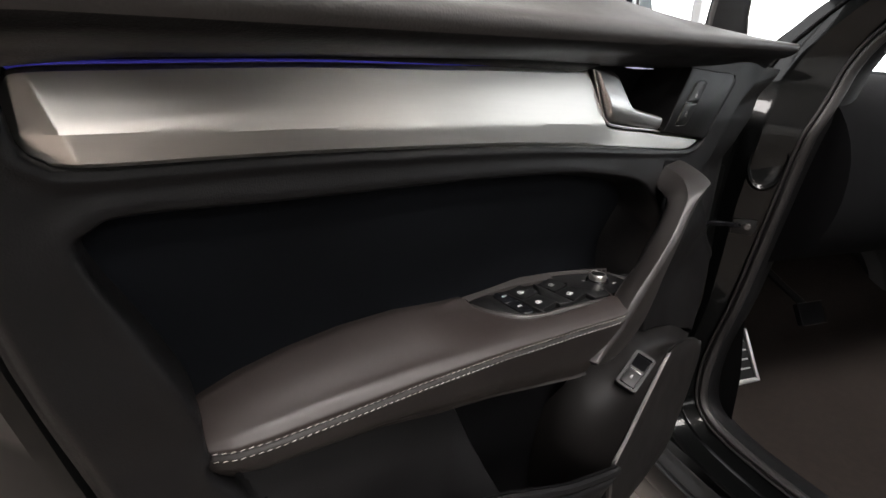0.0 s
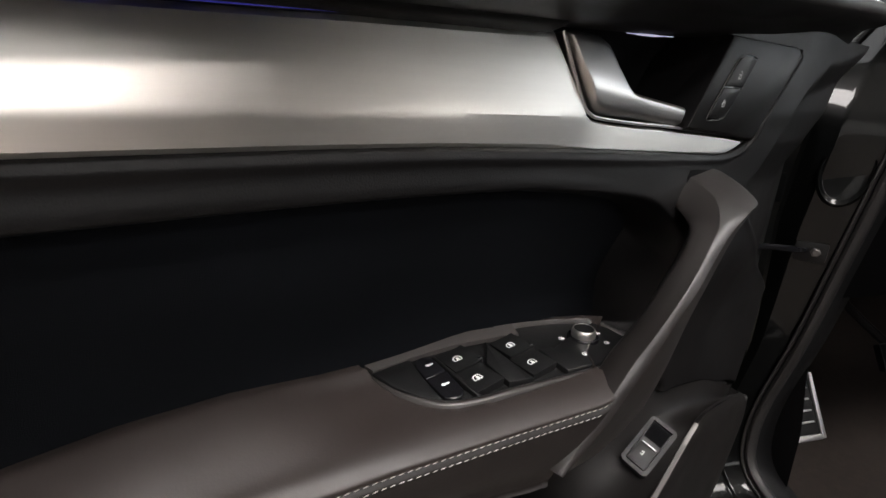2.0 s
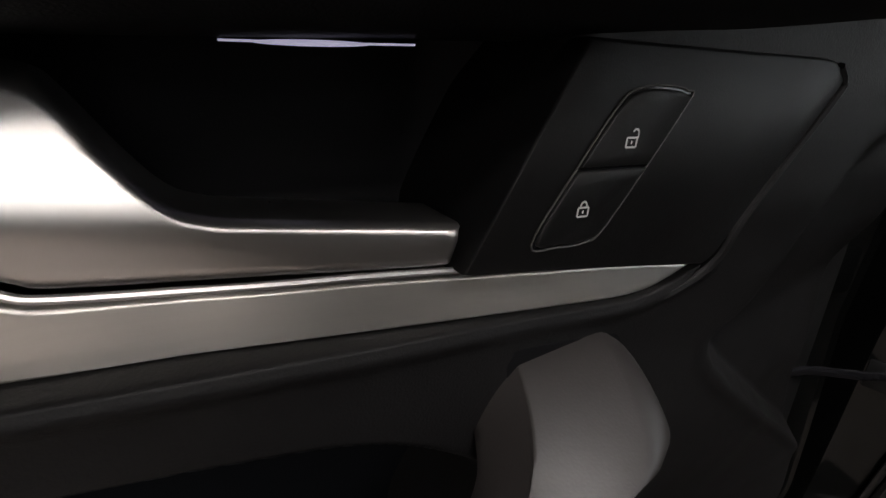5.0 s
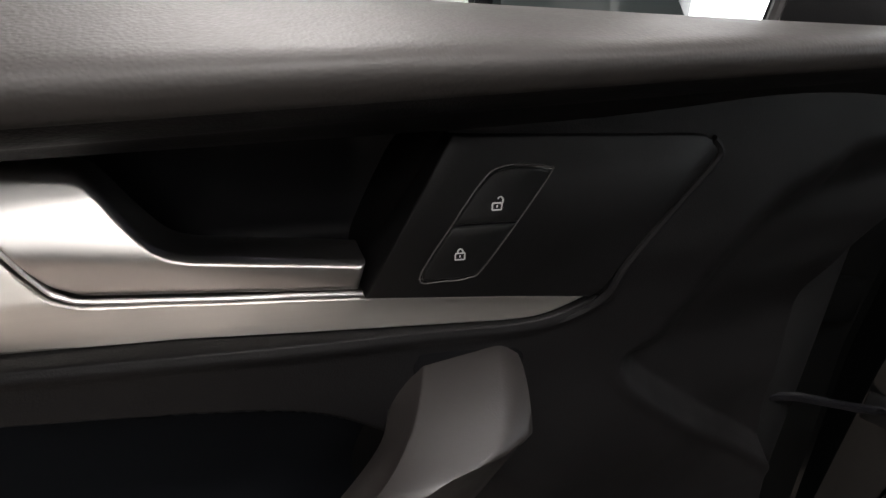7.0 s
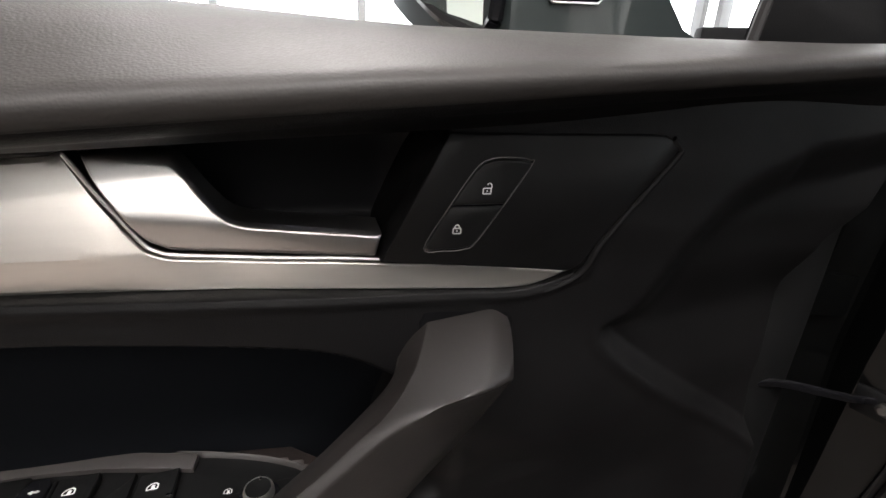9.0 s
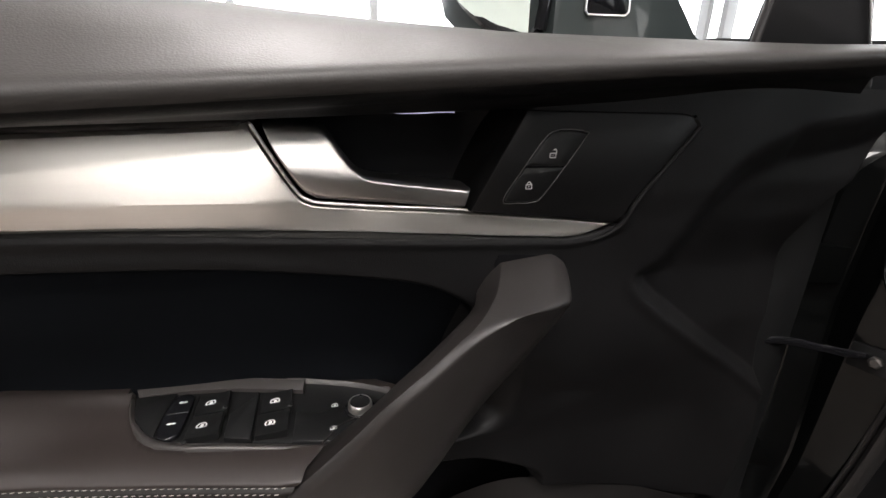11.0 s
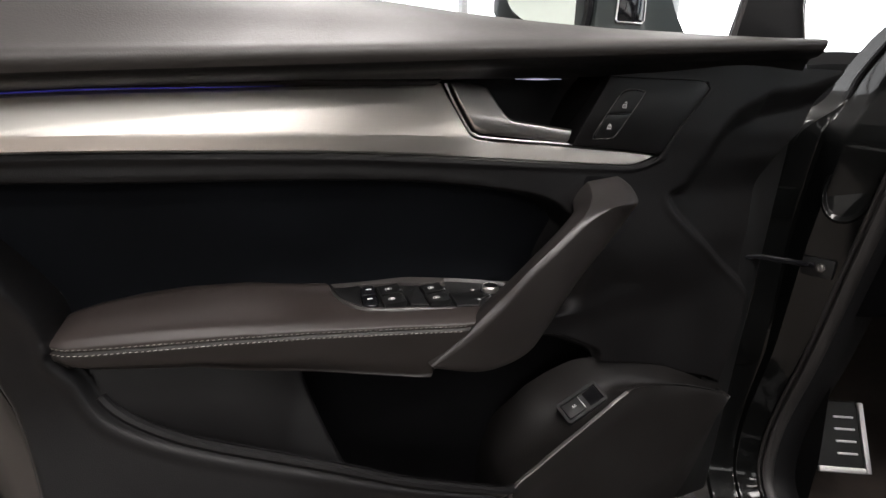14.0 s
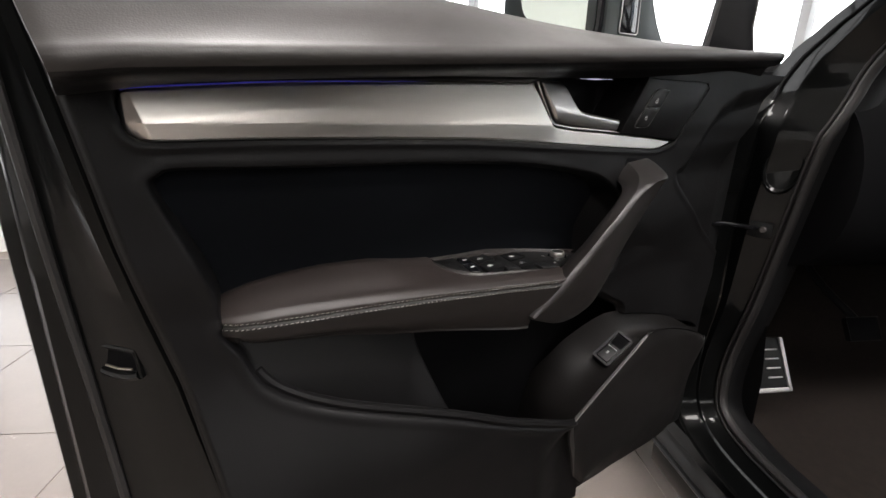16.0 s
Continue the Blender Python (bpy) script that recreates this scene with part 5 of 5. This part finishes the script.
for z in (SILL + 0.03, 3.23):
    part("window_rail", box_bm(4.9, 0.10, 0.06, 0.006, pose(-0.15, Y0 - 0.15, z)), M_FRAME, win3)
slab("backdrop_rear", (X0 - 6, Y0 - 4.1, -1), (X1 + 3.8, Y0 - 4.0, 7), M_BACK_SOFT, "soft daylight outside the rear window", "backdrop")
# unseen glowing panel added to lift and cool the inlay's reflection
slab("backdrop_corner", (X1 + 4.0, Y0 - 4.1, -1), (X1 + 4.1, -3.2, 7), M_BACK_FILL, "dim cool panel added for the inlay's reflection", "backdrop")
slab("backdrop_side", (X1 + 6.0, -3, -1), (X1 + 6.1, Y1 + 6.2, 7), M_BACK_SIDE, "bright overcast daylight outside the side window", "backdrop")
slab("backdrop", (X0 - 6, Y1 + 6.0, -1), (X1 + 6, Y1 + 6.1, 7), M_BACK, "bright overcast daylight outside the window", "backdrop")

for lx, ly, ll, lw, rot, watts in LAMPS:
    m = pose(lx, ly, CEIL - 0.045, 0, 0, rot)
    lamp = empty("ceiling_lamp", "flush white ceiling lamp with a glowing diffuser", "ceiling lamp", "ceiling lamps")
    lamp.matrix_world = m
    part("lamp_frame", box_bm(ll + 0.06, lw + 0.06, 0.085, 0.006), M_WALL, lamp)
    part("diffuser", box_bm(ll, lw, 0.02, 0.004, pose(0, 0, -0.040)), M_TUBE, lamp)
    light = bpy.data.lights.new("lamp_light", "AREA")
    light.shape, light.size, light.size_y, light.energy, light.color = "RECTANGLE", ll, lw, watts * ll * lw, LAMP_TINT
    lo = new("lamp_light", light)
    lo.parent = lamp
    lo.matrix_local = pose(0, 0, -0.055)

# floor tiles, turned with the car
TILE = 0.60
ta = radians(62.5)
ca, sa = math.cos(ta), math.sin(ta)
me = None
for i in range(-12, 13):
    for j in range(-12, 13):
        cx, cy = -0.205 + ca * TILE * (i + 0.5) - sa * TILE * (j + 0.5), 1.640 + sa * TILE * (i + 0.5) + ca * TILE * (j + 0.5)
        if not (X0 + 0.15 < cx < X1 - 0.15 and Y0 + 0.15 < cy < Y1 - 0.15):
            continue
        if me is None:
            bm = box_bm(TILE - 0.004, TILE - 0.004, 0.010, 0.0008, None, 1)
            me = bpy.data.meshes.new("tile")
            bm.to_mesh(me)
            bm.free()
            me.materials.append(M_TILE)
        t = new("tile", me)
        t.parent = floor
        t.matrix_world = pose(cx, cy, -0.0045, 0, 0, 62.5)
